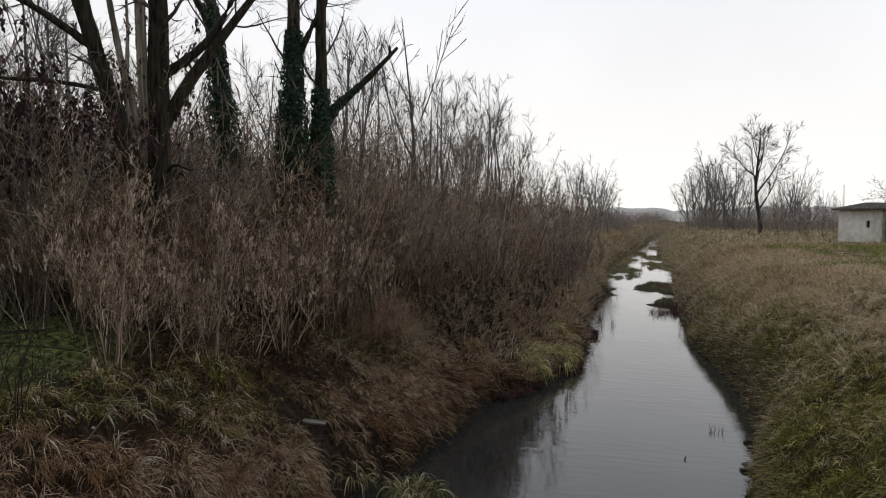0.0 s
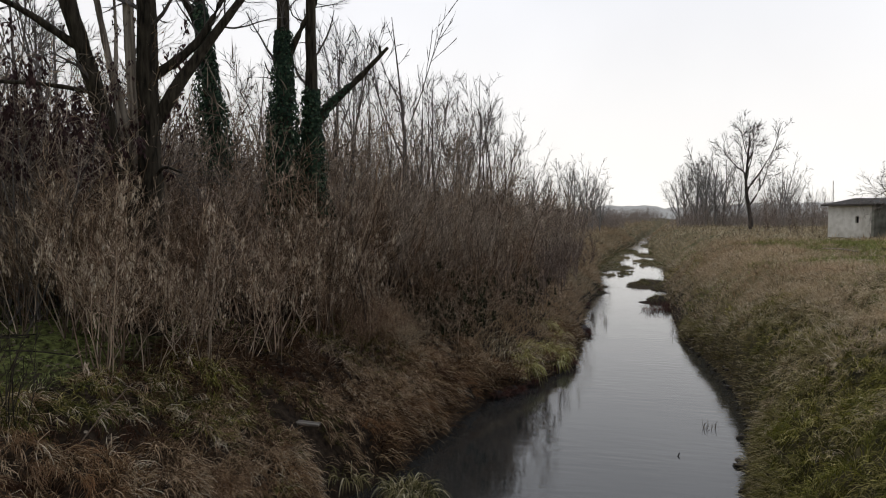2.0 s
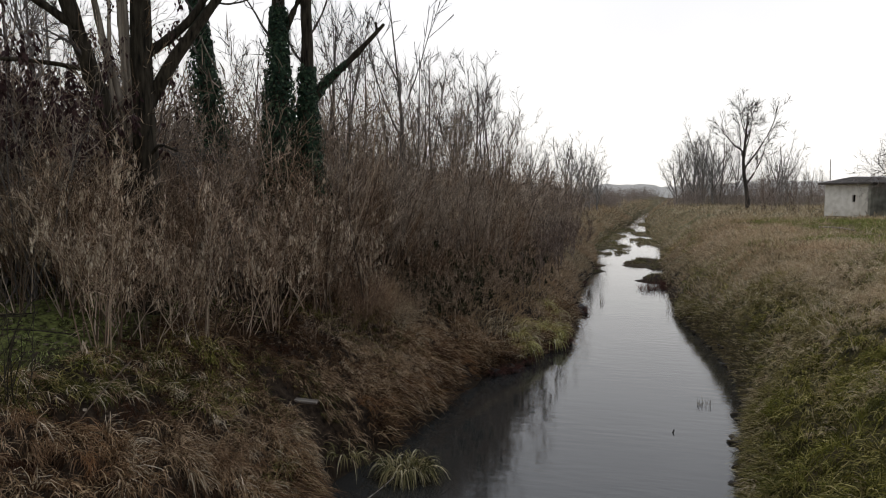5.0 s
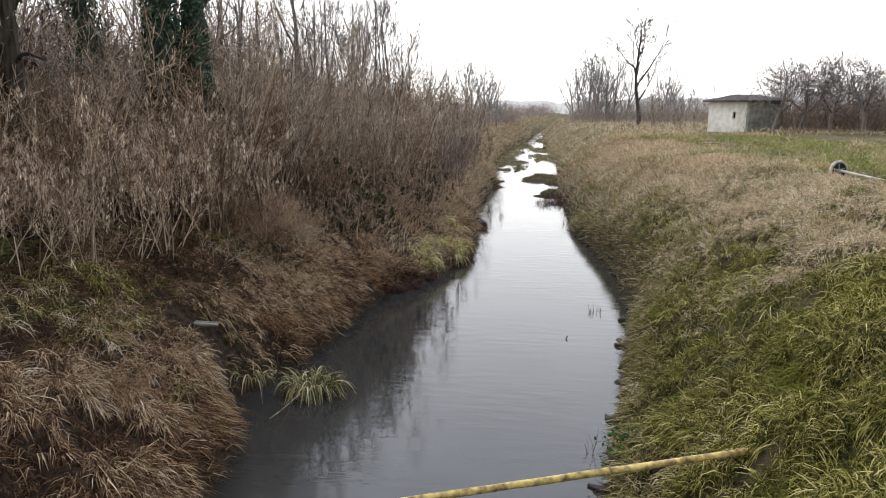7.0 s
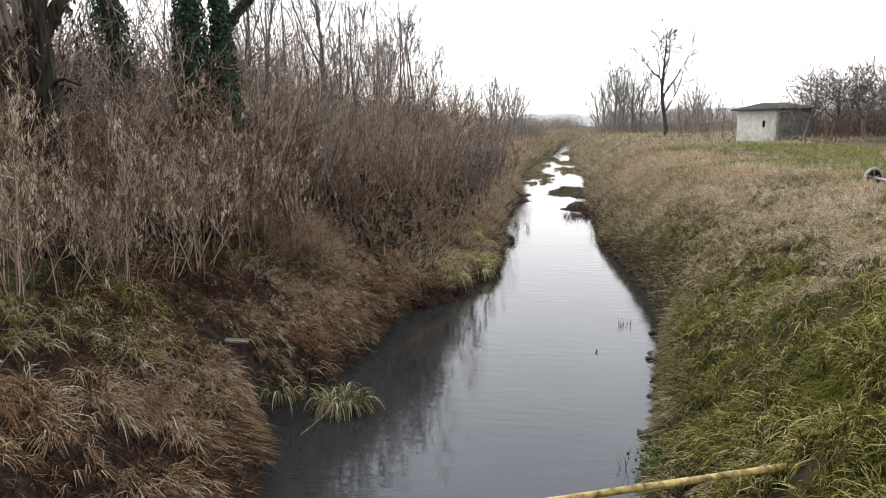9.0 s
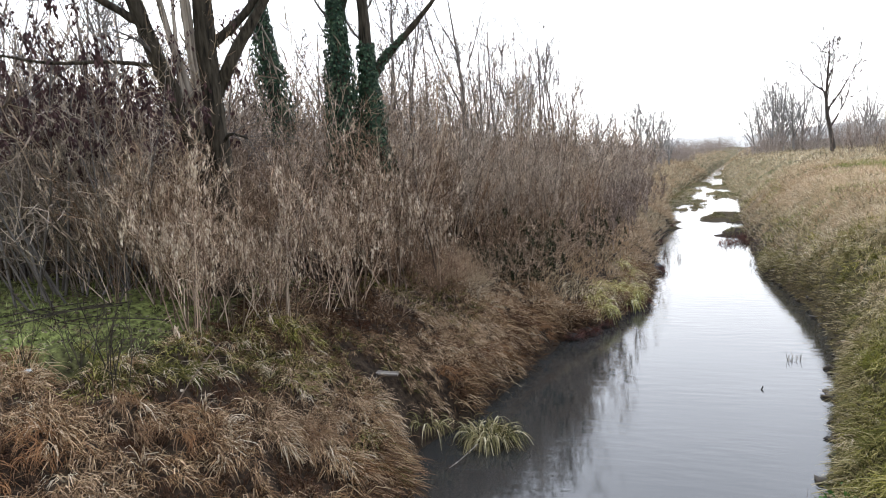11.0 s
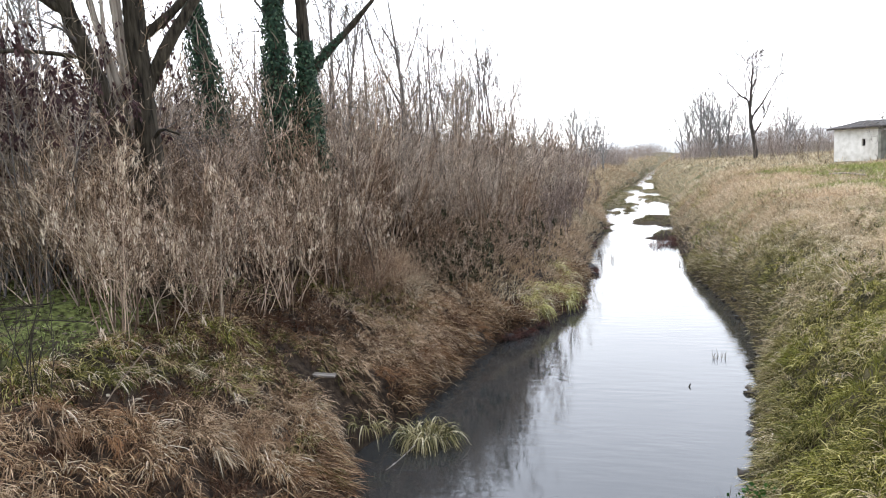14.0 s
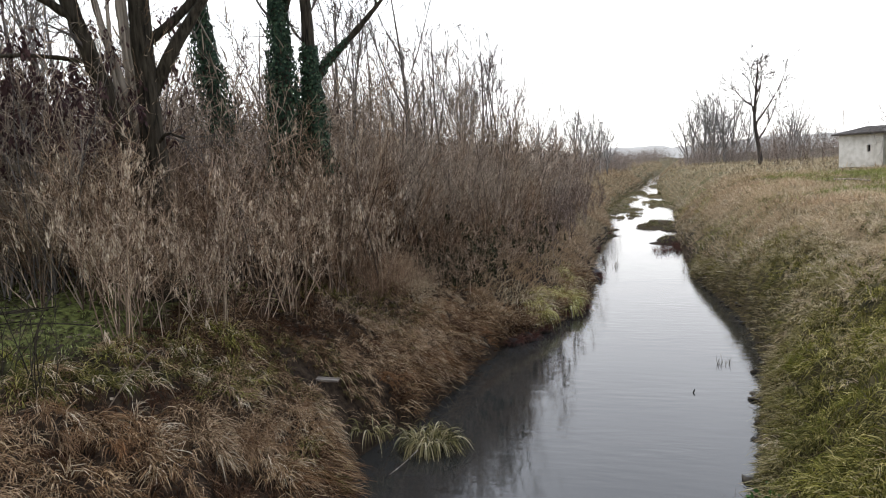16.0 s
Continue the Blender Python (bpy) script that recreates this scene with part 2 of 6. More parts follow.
M_MOSS = blade_material("mossy_turf", [(0.0, (0.07, 0.08, 0.025)), (0.5, (0.29, 0.345, 0.11)), (1.0, (0.56, 0.58, 0.26))], (0.3, 0.25, 0.13), 1.0)
M_TURF = blade_material("short_turf", [(0.0, (0.11, 0.125, 0.035)), (0.6, (0.28, 0.31, 0.09)), (1.0, (0.52, 0.5, 0.22))], (0.4, 0.36, 0.16), 1.0)
M_BRAMBLE = blade_material("dark_bramble_leaves", [(0.0, (0.012, 0.014, 0.008)), (0.7, (0.045, 0.05, 0.025)), (1.0, (0.13, 0.125, 0.065))], (0.05, 0.042, 0.025), 1.2, rough=0.5)
M_SEDGE = blade_material("sedge_blades", [(0.0, (0.05, 0.048, 0.018)), (0.45, (0.22, 0.19, 0.075)), (0.75, (0.48, 0.4, 0.21)), (1.0, (0.84, 0.74, 0.5))], (0.38, 0.31, 0.15), 1.5)
M_SEDGE_PALE = blade_material("pale_yellow_sedge", [(0.0, (0.1, 0.09, 0.025)), (0.25, (0.46, 0.42, 0.12)), (0.6, (0.74, 0.66, 0.27)), (1.0, (0.92, 0.85, 0.55))], (0.66, 0.56, 0.24), 1.5)
M_WEED = blade_material("water_weed", [(0.0, (0.07, 0.075, 0.028)), (0.6, (0.2, 0.185, 0.08)), (1.0, (0.38, 0.33, 0.17))], (0.17, 0.13, 0.075), 0.8)


# ---- mesh tools ----
def raw_mesh(name, V, F, mat, smooth=True):
    V, F = np.asarray(V, np.float32), np.asarray(F, np.int32)
    me = bpy.data.meshes.new(name)
    me.vertices.add(len(V))
    me.vertices.foreach_set("co", V.ravel())
    me.loops.add(F.size)
    me.loops.foreach_set("vertex_index", F.ravel())
    me.polygons.add(len(F))
    me.polygons.foreach_set("loop_start", np.arange(len(F), dtype=np.int32) * F.shape[1])
    me.polygons.foreach_set("use_smooth", np.full(len(F), smooth))
    me.update(calc_edges=True)
    me.materials.append(mat)
    return me


def raw_part(name, VF, mat, parent=None, label="", smooth=True):
    ob = new(name, raw_mesh(name, VF[0], VF[1], mat, smooth))
    if parent:
        ob.parent = parent
    return tagged(ob, label)


def part(name, bm, mat, parent=None, label=""):
    me = bpy.data.meshes.new(name)
    bm.to_mesh(me)
    bm.free()
    me.materials.append(mat)
    ob = new(name, me)
    if parent:
        ob.parent = parent
    return tagged(ob, label)


def merged(pieces):
    V, F, n = [], [], 0
    for v, f in pieces:
        V.append(v), F.append(f + n)
        n += len(v)
    return np.concatenate(V), np.concatenate(F)


def unit(v):
    return v / np.maximum(np.linalg.norm(v, axis=-1, keepdims=True), 1e-9)


def tubes(P, r, sides=3):
    """Tapered tubes along n polylines of k points."""
    n, k, _ = P.shape
    T = unit(np.gradient(P, axis=1))
    ref = np.where(np.abs(T[..., 2:3]) > 0.9, np.array([1.0, 0, 0]), np.array([0, 0, 1.0]))
    A = unit(np.cross(T, ref))
    B = np.cross(T, A)
    ang = np.arange(sides) * 2 * math.pi / sides
    V = P[:, :, None] + r[:, :, None, None] * (A[:, :, None] * np.cos(ang)[None, None, :, None] + B[:, :, None] * np.sin(ang)[None, None, :, None])
    idx = np.arange(n * k * sides).reshape(n, k, sides)
    a, b = idx[:, :-1], idx[:, 1:]
    a2, b2 = np.roll(a, -1, 2), np.roll(b, -1, 2)
    F = np.concatenate([np.stack([a, a2, b2], -1).reshape(-1, 3), np.stack([a, b2, b], -1).reshape(-1, 3)])
    return V.reshape(-1, 3), F


def grow(rng, start, way, length, k, wobble=0.15, lift=0.0):
    """n paths of k points that wander off and bend up (lift > 0) or down."""
    n = len(start)
    P = np.zeros((n, k, 3))
    P[:, 0] = start
    d = unit(way)
    for i in range(1, k):
        P[:, i] = P[:, i - 1] + d * (length / (k - 1))[:, None]
        d = unit(d + rng.normal(0, wobble, (n, 3)) + np.array([0, 0, lift]))
    return P


def sprout(rng, P, r, count, t0, t1, angle, spread=0.25):
    """Places, ways and radii for count side shoots on every path."""
    n, k, _ = P.shape
    t = (t0 + (t1 - t0) * (np.arange(count) + rng.random((n, count))) / count) * (k - 1)
    i = np.clip(t.astype(int), 0, k - 2)
    f = (t - i)[..., None]
    rows = np.arange(n)[:, None]
    pos = P[rows, i] * (1 - f) + P[rows, i + 1] * f
    tan = unit(P[rows, i + 1] - P[rows, i])
    rad = r[rows, i] * (1 - f[..., 0]) + r[rows, i + 1] * f[..., 0]
    side = unit(np.cross(tan, rng.normal(0, 1, (n, count, 3))))
    a = angle + rng.normal(0, spread, (n, count, 1))
    way = tan * np.cos(a) + side * np.sin(a)
    return pos.reshape(-1, 3), way.reshape(-1, 3), rad.reshape(-1), (t / (k - 1)).reshape(-1)


def taper(r0, k, tip=0.3, power=1.0):
    return r0[:, None] * (1 - (1 - tip) * (np.linspace(0, 1, k) ** power)[None])


def ribbons(base, way, droop, length, width, rng, fine=False):
    """Grass blades: base, way up, droop added along it; 3 triangles each, or 5 when fine."""
    n = len(base)
    steps = 3 if fine else 2
    side = unit(np.cross(way, rng.normal(0, 1, (n, 3)))) * width[:, None] * 0.5
    p, d, rows = base, unit(way), []
    for i in range(steps):
        w = side * (1.0, 0.85, 0.6)[i]
        rows += [p - w, p + w]
        p = p + d * (length / steps)[:, None]
        d = unit(d + droop)
    rows.append(p)
    V = np.stack(rows, 1)
    m = 2 * steps + 1
    faces = []
    for i in range(steps - 1):
        a = 2 * i
        faces += [(a, a + 1, a + 3), (a, a + 3, a + 2)]
    faces.append((m - 3, m - 2, m - 1))
    F = (np.arange(n)[:, None, None] * m + np.array(faces)[None]).reshape(-1, 3)
    return V.reshape(-1, 3), F


def strips(P, r, rng):
    """Flat thin twigs along n polylines, running out to a point."""
    n, k, _ = P.shape
    side = unit(np.cross(P[:, -1] - P[:, 0], rng.normal(0, 1, (n, 3))))[:, None] * r[:, :-1, None]
    V = np.concatenate([np.stack([P[:, :-1] - side, P[:, :-1] + side], 2).reshape(n, -1, 3), P[:, -1:]], 1)
    m = 2 * k - 1
    faces = []
    for i in range(k - 2):
        a = 2 * i
        faces += [(a, a + 1, a + 3), (a, a + 3, a + 2)]
    faces.append((m - 3, m - 2, m - 1))
    F = (np.arange(n)[:, None, None] * m + np.array(faces)[None]).reshape(-1, 3)
    return V.reshape(-1, 3), F


def twig_mesh(levels, rng, tubed=1):
    """The first levels as tubes, the finest as strips."""
    return merged([tubes(p, q, 3) if i < tubed else strips(p, q, rng) for i, (p, q) in enumerate(levels)])


def leaves(rng, pos, size, hang=0.0, narrow=0.5, normal=None):
    """Small folded leaves of two triangles."""
    n = len(pos)
    a = rng.normal(0, 1, (n, 3))
    if normal is not None:
        a = a - normal * np.sum(a * normal, 1, keepdims=True)
    a = unit(unit(a) + np.array([0, 0, -hang]))
    b = unit(np.cross(a, rng.normal(0, 1, (n, 3)) if normal is None else normal + rng.normal(0, 0.4, (n, 3))))
    s = size[:, None]
    V = np.stack([pos, pos + a * s * 0.5 + b * s * narrow * 0.5, pos + a * s, pos + a * s * 0.5 - b * s * narrow * 0.5], 1)
    F = (np.arange(n)[:, None, None] * 4 + np.array([(0, 1, 2), (0, 2, 3)])[None]).reshape(-1, 3)
    return V.reshape(-1, 3), F


def hash2(i, j, seed):
    h = np.sin(i * 127.1 + j * 311.7 + seed * 74.7) * 43758.5453
    return h - np.floor(h)


def bumps(x, y, size, seed=0):
    """Smooth random relief between -1 and 1, with humps of that size."""
    x, y = np.asarray(x, float) / size, np.asarray(y, float) / size
    i, j = np.floor(x), np.floor(y)
    u, v = x - i, y - j
    u, v = u * u * (3 - 2 * u), v * v * (3 - 2 * v)
    a = hash2(i, j, seed) * (1 - u) + hash2(i + 1, j, seed) * u
    b = hash2(i, j + 1, seed) * (1 - u) + hash2(i + 1, j + 1, seed) * u
    return 2 * (a * (1 - v) + b * v) - 1


def mounds(x, y, size, seed=0):
    """Round tussock mounds with narrow clefts between them, 0 in the clefts to 1 on top."""
    x, y = np.asarray(x, float) / size, np.asarray(y, float) / size
    i, j = np.floor(x), np.floor(y)
    best = np.full(np.shape(x), 9.0)
    for a in (-1, 0, 1):
        for b in (-1, 0, 1):
            cx, cy = i + a + 0.15 + 0.7 * hash2(i + a, j + b, seed), j + b + 0.15 + 0.7 * hash2(i + a, j + b, seed + 7)
            best = np.minimum(best, (x - cx) ** 2 + (y - cy) ** 2)
    return np.clip(1 - best * 1.9, 0, 1) ** 0.8


def mound_tops(x0, x1, y0, y1, size, seed=0):
    i, j = np.meshgrid(np.arange(math.floor(x0 / size), math.ceil(x1 / size)), np.arange(math.floor(y0 / size), math.ceil(y1 / size)))
    i, j = i.ravel().astype(float), j.ravel().astype(float)
    return np.stack([(i + 0.15 + 0.7 * hash2(i, j, seed)) * size, (j + 0.15 + 0.7 * hash2(i, j, seed + 7)) * size], 1)


# ---- the ground: a stream bed between two banks, and the plain ----
LEFT_Y = (-60, 5, 9, 11.5, 14, 17, 19.7, 21, 25, 31, 40, 51, 58, 65, 75, 90, 105, 130, 165, 220, 300, 420)
LEFT_X = (-4, -4.2, -4.6, -5.6, -4.9, -4.65, -4.4, -3.6, -2.55, -2.6, -3.3, -3.0, -3.4, -4.3, -4.5, -4.3, -3.2, -1.6, -0.4, 3.0, 9.5, 22)
RIGHT_Y = (-60, 9, 11, 13, 16, 18.5, 21.5, 24.5, 28.5, 32, 38, 45, 60, 75, 100, 130, 165, 220, 300, 420)
RIGHT_X = (0.9, 1.1, 1.4, 1.95, 2.2, 2.65, 2.85, 2.7, 2.2, 1.65, 1.6, 1.55, 1.8, 2.1, 0.9, 0.9, 1.8, 5.2, 11.7, 24)


def left_edge(y):
    return np.interp(y, LEFT_Y, LEFT_X) + 0.10 * bumps(y, 0 * y, 1.1, 3)


def right_edge(y):
    return np.interp(y, RIGHT_Y, RIGHT_X) + 0.10 * bumps(y, 0 * y, 1.3, 5)


def height(x, y):
    x, y = np.asarray(x, float), np.asarray(y, float)
    sl, sr = left_edge(y) - x, x - right_edge(y)
    # the left bank slopes evenly; only its foot is cut by the small bays
    even = np.interp(y, (-60, 6, 10, 14, 19, 25, 31, 400), (-4.0, -4.3, -4.75, -4.85, -4.45, -2.9, -2.7, -6.0))
    even = np.where(y > 31, left_edge(y), even) - x
    zl = np.interp(sl, (-0.6, -0.15, 0.0, 0.12, 0.35, 0.7, 1.2), (-0.5, -0.2, 0.05, 0.4, 0.8, 1.25, 9.0))
    zl = np.minimum(zl, np.interp(even, (-1.5, 0.0, 0.7, 2.2, 3.8, 6, 12, 60), (0.15, 0.5, 0.98, 1.95, 2.75, 3.15, 3.3, 3.4)))
    zr = np.interp(sr, (-0.6, -0.15, 0.0, 0.15, 0.6, 2.0, 3.4, 5.2, 9, 60), (-0.5, -0.2, 0.05, 0.35, 0.85, 2.1, 2.95, 3.35, 3.3, 3.3))
    cut = np.exp(-((y - 22) / 6) ** 2)                # steeper where the stream cuts into the bank
    zr = zr + cut * np.interp(sr, (0.0, 0.1, 0.3, 0.7, 1.5, 3.0), (0.0, 0.5, 1.0, 1.05, 0.6, 0.0))
    z = np.maximum(zl, zr)
    on_bank = np.clip((np.maximum(sl, sr) - 0.1) / 1.0, 0, 1)
    relief = 0.16 * (sr > 0) * bumps(x, y, 4.2, 41) + 0.13 * bumps(x, y, 1.9, 1) + 0.07 * bumps(x, y, 0.75, 2)
    tussocks = (0.30 * np.clip((sl - 0.15) / 0.5, 0, 1) * np.clip((12.5 - y) / 3, 0.35, 1) + 0.3 * np.clip((sr - 0.1) / 0.6, 0, 1) * np.clip((34 - y) / 12, 0.4, 1)) * np.clip((60 - y) / 30, 0, 1)
    z = z + on_bank * relief + tussocks * (mounds(x, y, 0.8, 5) - 0.55)
    # weedy shoals in the far water
    for cx, cy, rx, ry in ((1.7, 45.4, 2.9, 2.6), (1.8, 55.5, 3.3, 6.0), (2.0, 79.0, 3.4, 8.0), (-3.5, 70.5, 2.9, 11.0), (0.9, 95, 2.3, 6), (-2.8, 104, 2.3, 9), (-3.5, 87, 2.4, 13), (0.6, 122, 1.2, 6), (-2.9, 50, 0.9, 4), (-1.6, 136, 1.5, 7), (1.4, 148, 1.0, 6), (-0.4, 168, 1.3, 9)):
        q = ((x - cx) / rx) ** 2 + ((y - cy) / ry) ** 2
        z = np.maximum(z, 0.13 - 0.25 * q + 0.2 * bumps(x, y, 0.9, 6) * (q < 2.5))
    return z


def spread(dense0, dense1, step, far, growth=1.35):
    inner = np.arange(dense0, dense1 + step / 2, step)
    out, d = [], step
    while not out or out[-1] < far:
        d *= growth
        out.append((out[-1] if out else 0) + d)
    out = np.array(out)
    return np.concatenate([dense0 - out[::-1], inner, dense1 + out])


def build_ground():
    xs = spread(-14, 9, 0.13, 2500)
    ys = spread(2, 24, 0.15, 2500)
    ys = np.concatenate([ys[ys <= 24.01], np.arange(24.4, 60, 0.4), np.arange(60.9, 180, 1.1), ys[ys > 181]])
    X, Y = np.meshgrid(xs, ys)
    V = np.stack([X, Y, height(X, Y)], -1).reshape(-1, 3)
    idx = np.arange(len(V)).reshape(len(ys), len(xs))
    F = np.stack([idx[:-1, :-1], idx[:-1, 1:], idx[1:, 1:], idx[1:, :-1]], -1).reshape(-1, 4)
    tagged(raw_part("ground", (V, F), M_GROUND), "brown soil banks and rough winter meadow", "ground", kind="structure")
    ys = np.concatenate([np.arange(-40, 140, 4), np.arange(140, 420, 20)])
    V = np.array([(x, y, 0.0) for y in ys for x in (-9.0, 6.0)])
    idx = np.arange(len(V)).reshape(-1, 2)
    F = np.stack([idx[:-1, 0], idx[:-1, 1], idx[1:, 1], idx[1:, 0]], -1)
    tagged(raw_part("water", (V, F), M_WATER), "still grey muddy stream water reflecting the sky", "water", kind="structure")


build_ground()


# ---- trees and shrubs ----
def branching(rng, P, r, levels, thin=0.0045):
    """Levels of side shoots: (count, t0, t1, angle, length, shortening, points, radius share, wobble, lift)."""
    out = []
    for count, t0, t1, angle, length, shorten, k, share, wobble, lift in levels:
        pos, way, rad, t = sprout(rng, P, r, count, t0, t1, angle)
        ln = length * (1 - shorten * t) * rng.uniform(0.6, 1.25, len(pos))
        P = grow(rng, pos, way, ln, k, wobble, lift)
        r = np.maximum(taper(rad * share, k, 0.3), thin)
        out.append((P, r))
    return out


def shrub(name, label, rng, stems, tall, lean, levels, stem_r, mat, twig_mat, pods=0, pod_mat=None, pod_size=0.07, foot=0.5, thin=0.0045, tubed=1, leaf_wide=0.24, leaf_from=0.0):
    thing = new(name)
    tagged(thing, label, "shrub", "shrubs of the thicket")
    base = np.stack([rng.normal(0, foot, stems), rng.normal(0, foot, stems), np.full(stems, -0.15)], 1)
    way = np.stack([rng.normal(0, lean, stems), rng.normal(0, lean, stems), np.ones(stems)], 1)
    way[:, :2] += base[:, :2] * 0.25
    P = grow(rng, base, way, tall * rng.uniform(0.55, 1.1, stems), 6, 0.07, 0.03)
    r = taper(stem_r * rng.uniform(0.6, 1.3, stems), 6, 0.25)
    lv = branching(rng, P, r, levels, thin)
    tagged(raw_part("stem", tubes(P, r, 4), mat, thing), kind="stuff")
    tagged(raw_part("twig", twig_mesh(lv, rng, tubed), twig_mat, thing), kind="stuff")
    if pods:
        # in bunches on the outer twigs
        p = lv[min(1, len(lv) - 1)][0]
        pick = np.repeat(rng.integers(0, len(p), pods // 14), 14)
        at = p[pick, -1] + rng.normal(0, 0.03, (len(pick), 3)) - np.array([0, 0, 0.26]) * rng.random((len(pick), 1))
        at = at[at[:, 2] > leaf_from]
        tagged(raw_part("dry_leaf", leaves(rng, at, pod_size * rng.uniform(0.6, 1.3, len(at)), 1.6 if leaf_wide > 0.3 else 3.2, leaf_wide), pod_mat, thing, smooth=False), kind="stuff")
    return thing


def set_down(ob, x, y, turn, size, first):
    m = Matrix.Translation((x, y, float(height(x, y)))) @ Matrix.Rotation(turn, 4, "Z") @ Matrix.Scale(size, 4)
    made = ob if first else copy_thing(ob, Matrix.Identity(4))
    made.matrix_basis = m
    return made


def plant(kinds, places, rng, size=(0.85, 1.15)):
    """Sets the kinds down at the places, in turn."""
    for i, (x, y, s) in enumerate(places):
        ob = kinds[i % len(kinds)]
        set_down(ob, x, y, rng.uniform(0, 6.28), s * rng.uniform(*size), i < len(kinds))


def stems_of_undergrowth(rng, x, y, mat, label):
    n = len(x)
    ceiling_z = np.interp(y, (8, 13, 20, 34), (1.5, 2.6, 4.5, 5.2)) * (0.85 + 0.25 * bumps(x, y, 1.6, 22))
    lift = ceiling_z * (np.where(y < 17, 0.5, np.clip(0.34 - 0.012 * (y - 9), 0.1, 0.34)) + 0.5 * rng.random(n))
    ln = rng.uniform(0.5, 1.3, n)
    base = np.stack([x, y, height(x, y) + lift], 1)
    way = np.stack([rng.normal(0, 0.62, n), rng.normal(0, 0.62, n), np.ones(n)], 1)
    P = grow(rng, base, way, ln, 3, 0.16, 0.03)
    main = strips(P, taper(rng.uniform(0.004, 0.008, n), 3, 0.6), rng)
    pos, way, rad, t = sprout(rng, P, np.full((n, 3), 0.004), 2, 0.2, 0.9, 0.8)
    side = strips(grow(rng, pos, way, rng.uniform(0.25, 0.65, len(pos)), 2, 0.1, 0.05), np.full((len(pos), 2), 0.0045), rng)
    tagged(raw_part("undergrowth", merged([main, side]), mat, smooth=False), label, "undergrowth", kind="stuff")


def hedge_mass(rng, places, mat, label):
    """All the hedges past counting, one shrub after another in one mesh."""
    got = []
    for x, y, s in places:
        n = 10
        base = np.stack([x + rng.normal(0, 1.0, n), y + rng.normal(0, 1.0, n), np.full(n, float(height(x, y)) - 0.2)], 1)
        way = np.stack([rng.normal(0, 0.14, n), rng.normal(0, 0.14, n), np.ones(n)], 1)
        P = grow(rng, base, way, 4.2 * s * rng.uniform(0.5, 1.15, n), 4, 0.08, 0.03)
        r = taper(0.022 * rng.uniform(0.6, 1.3, n), 4, 0.4)
        got.append(strips(P, r, rng))
        for level in branching(rng, P, r, [(9, 0.05, 0.97, 0.6, 1.3 * s, 0.5, 3, 0.8, 0.15, 0.04), (5, 0.15, 0.95, 0.6, 0.7 * s, 0.3, 2, 0.9, 0.15, 0.03)], 0.012):
            got.append(strips(*level, rng))
    tagged(raw_part("hedge", merged(got), mat, smooth=False), label, "hedge", kind="stuff")


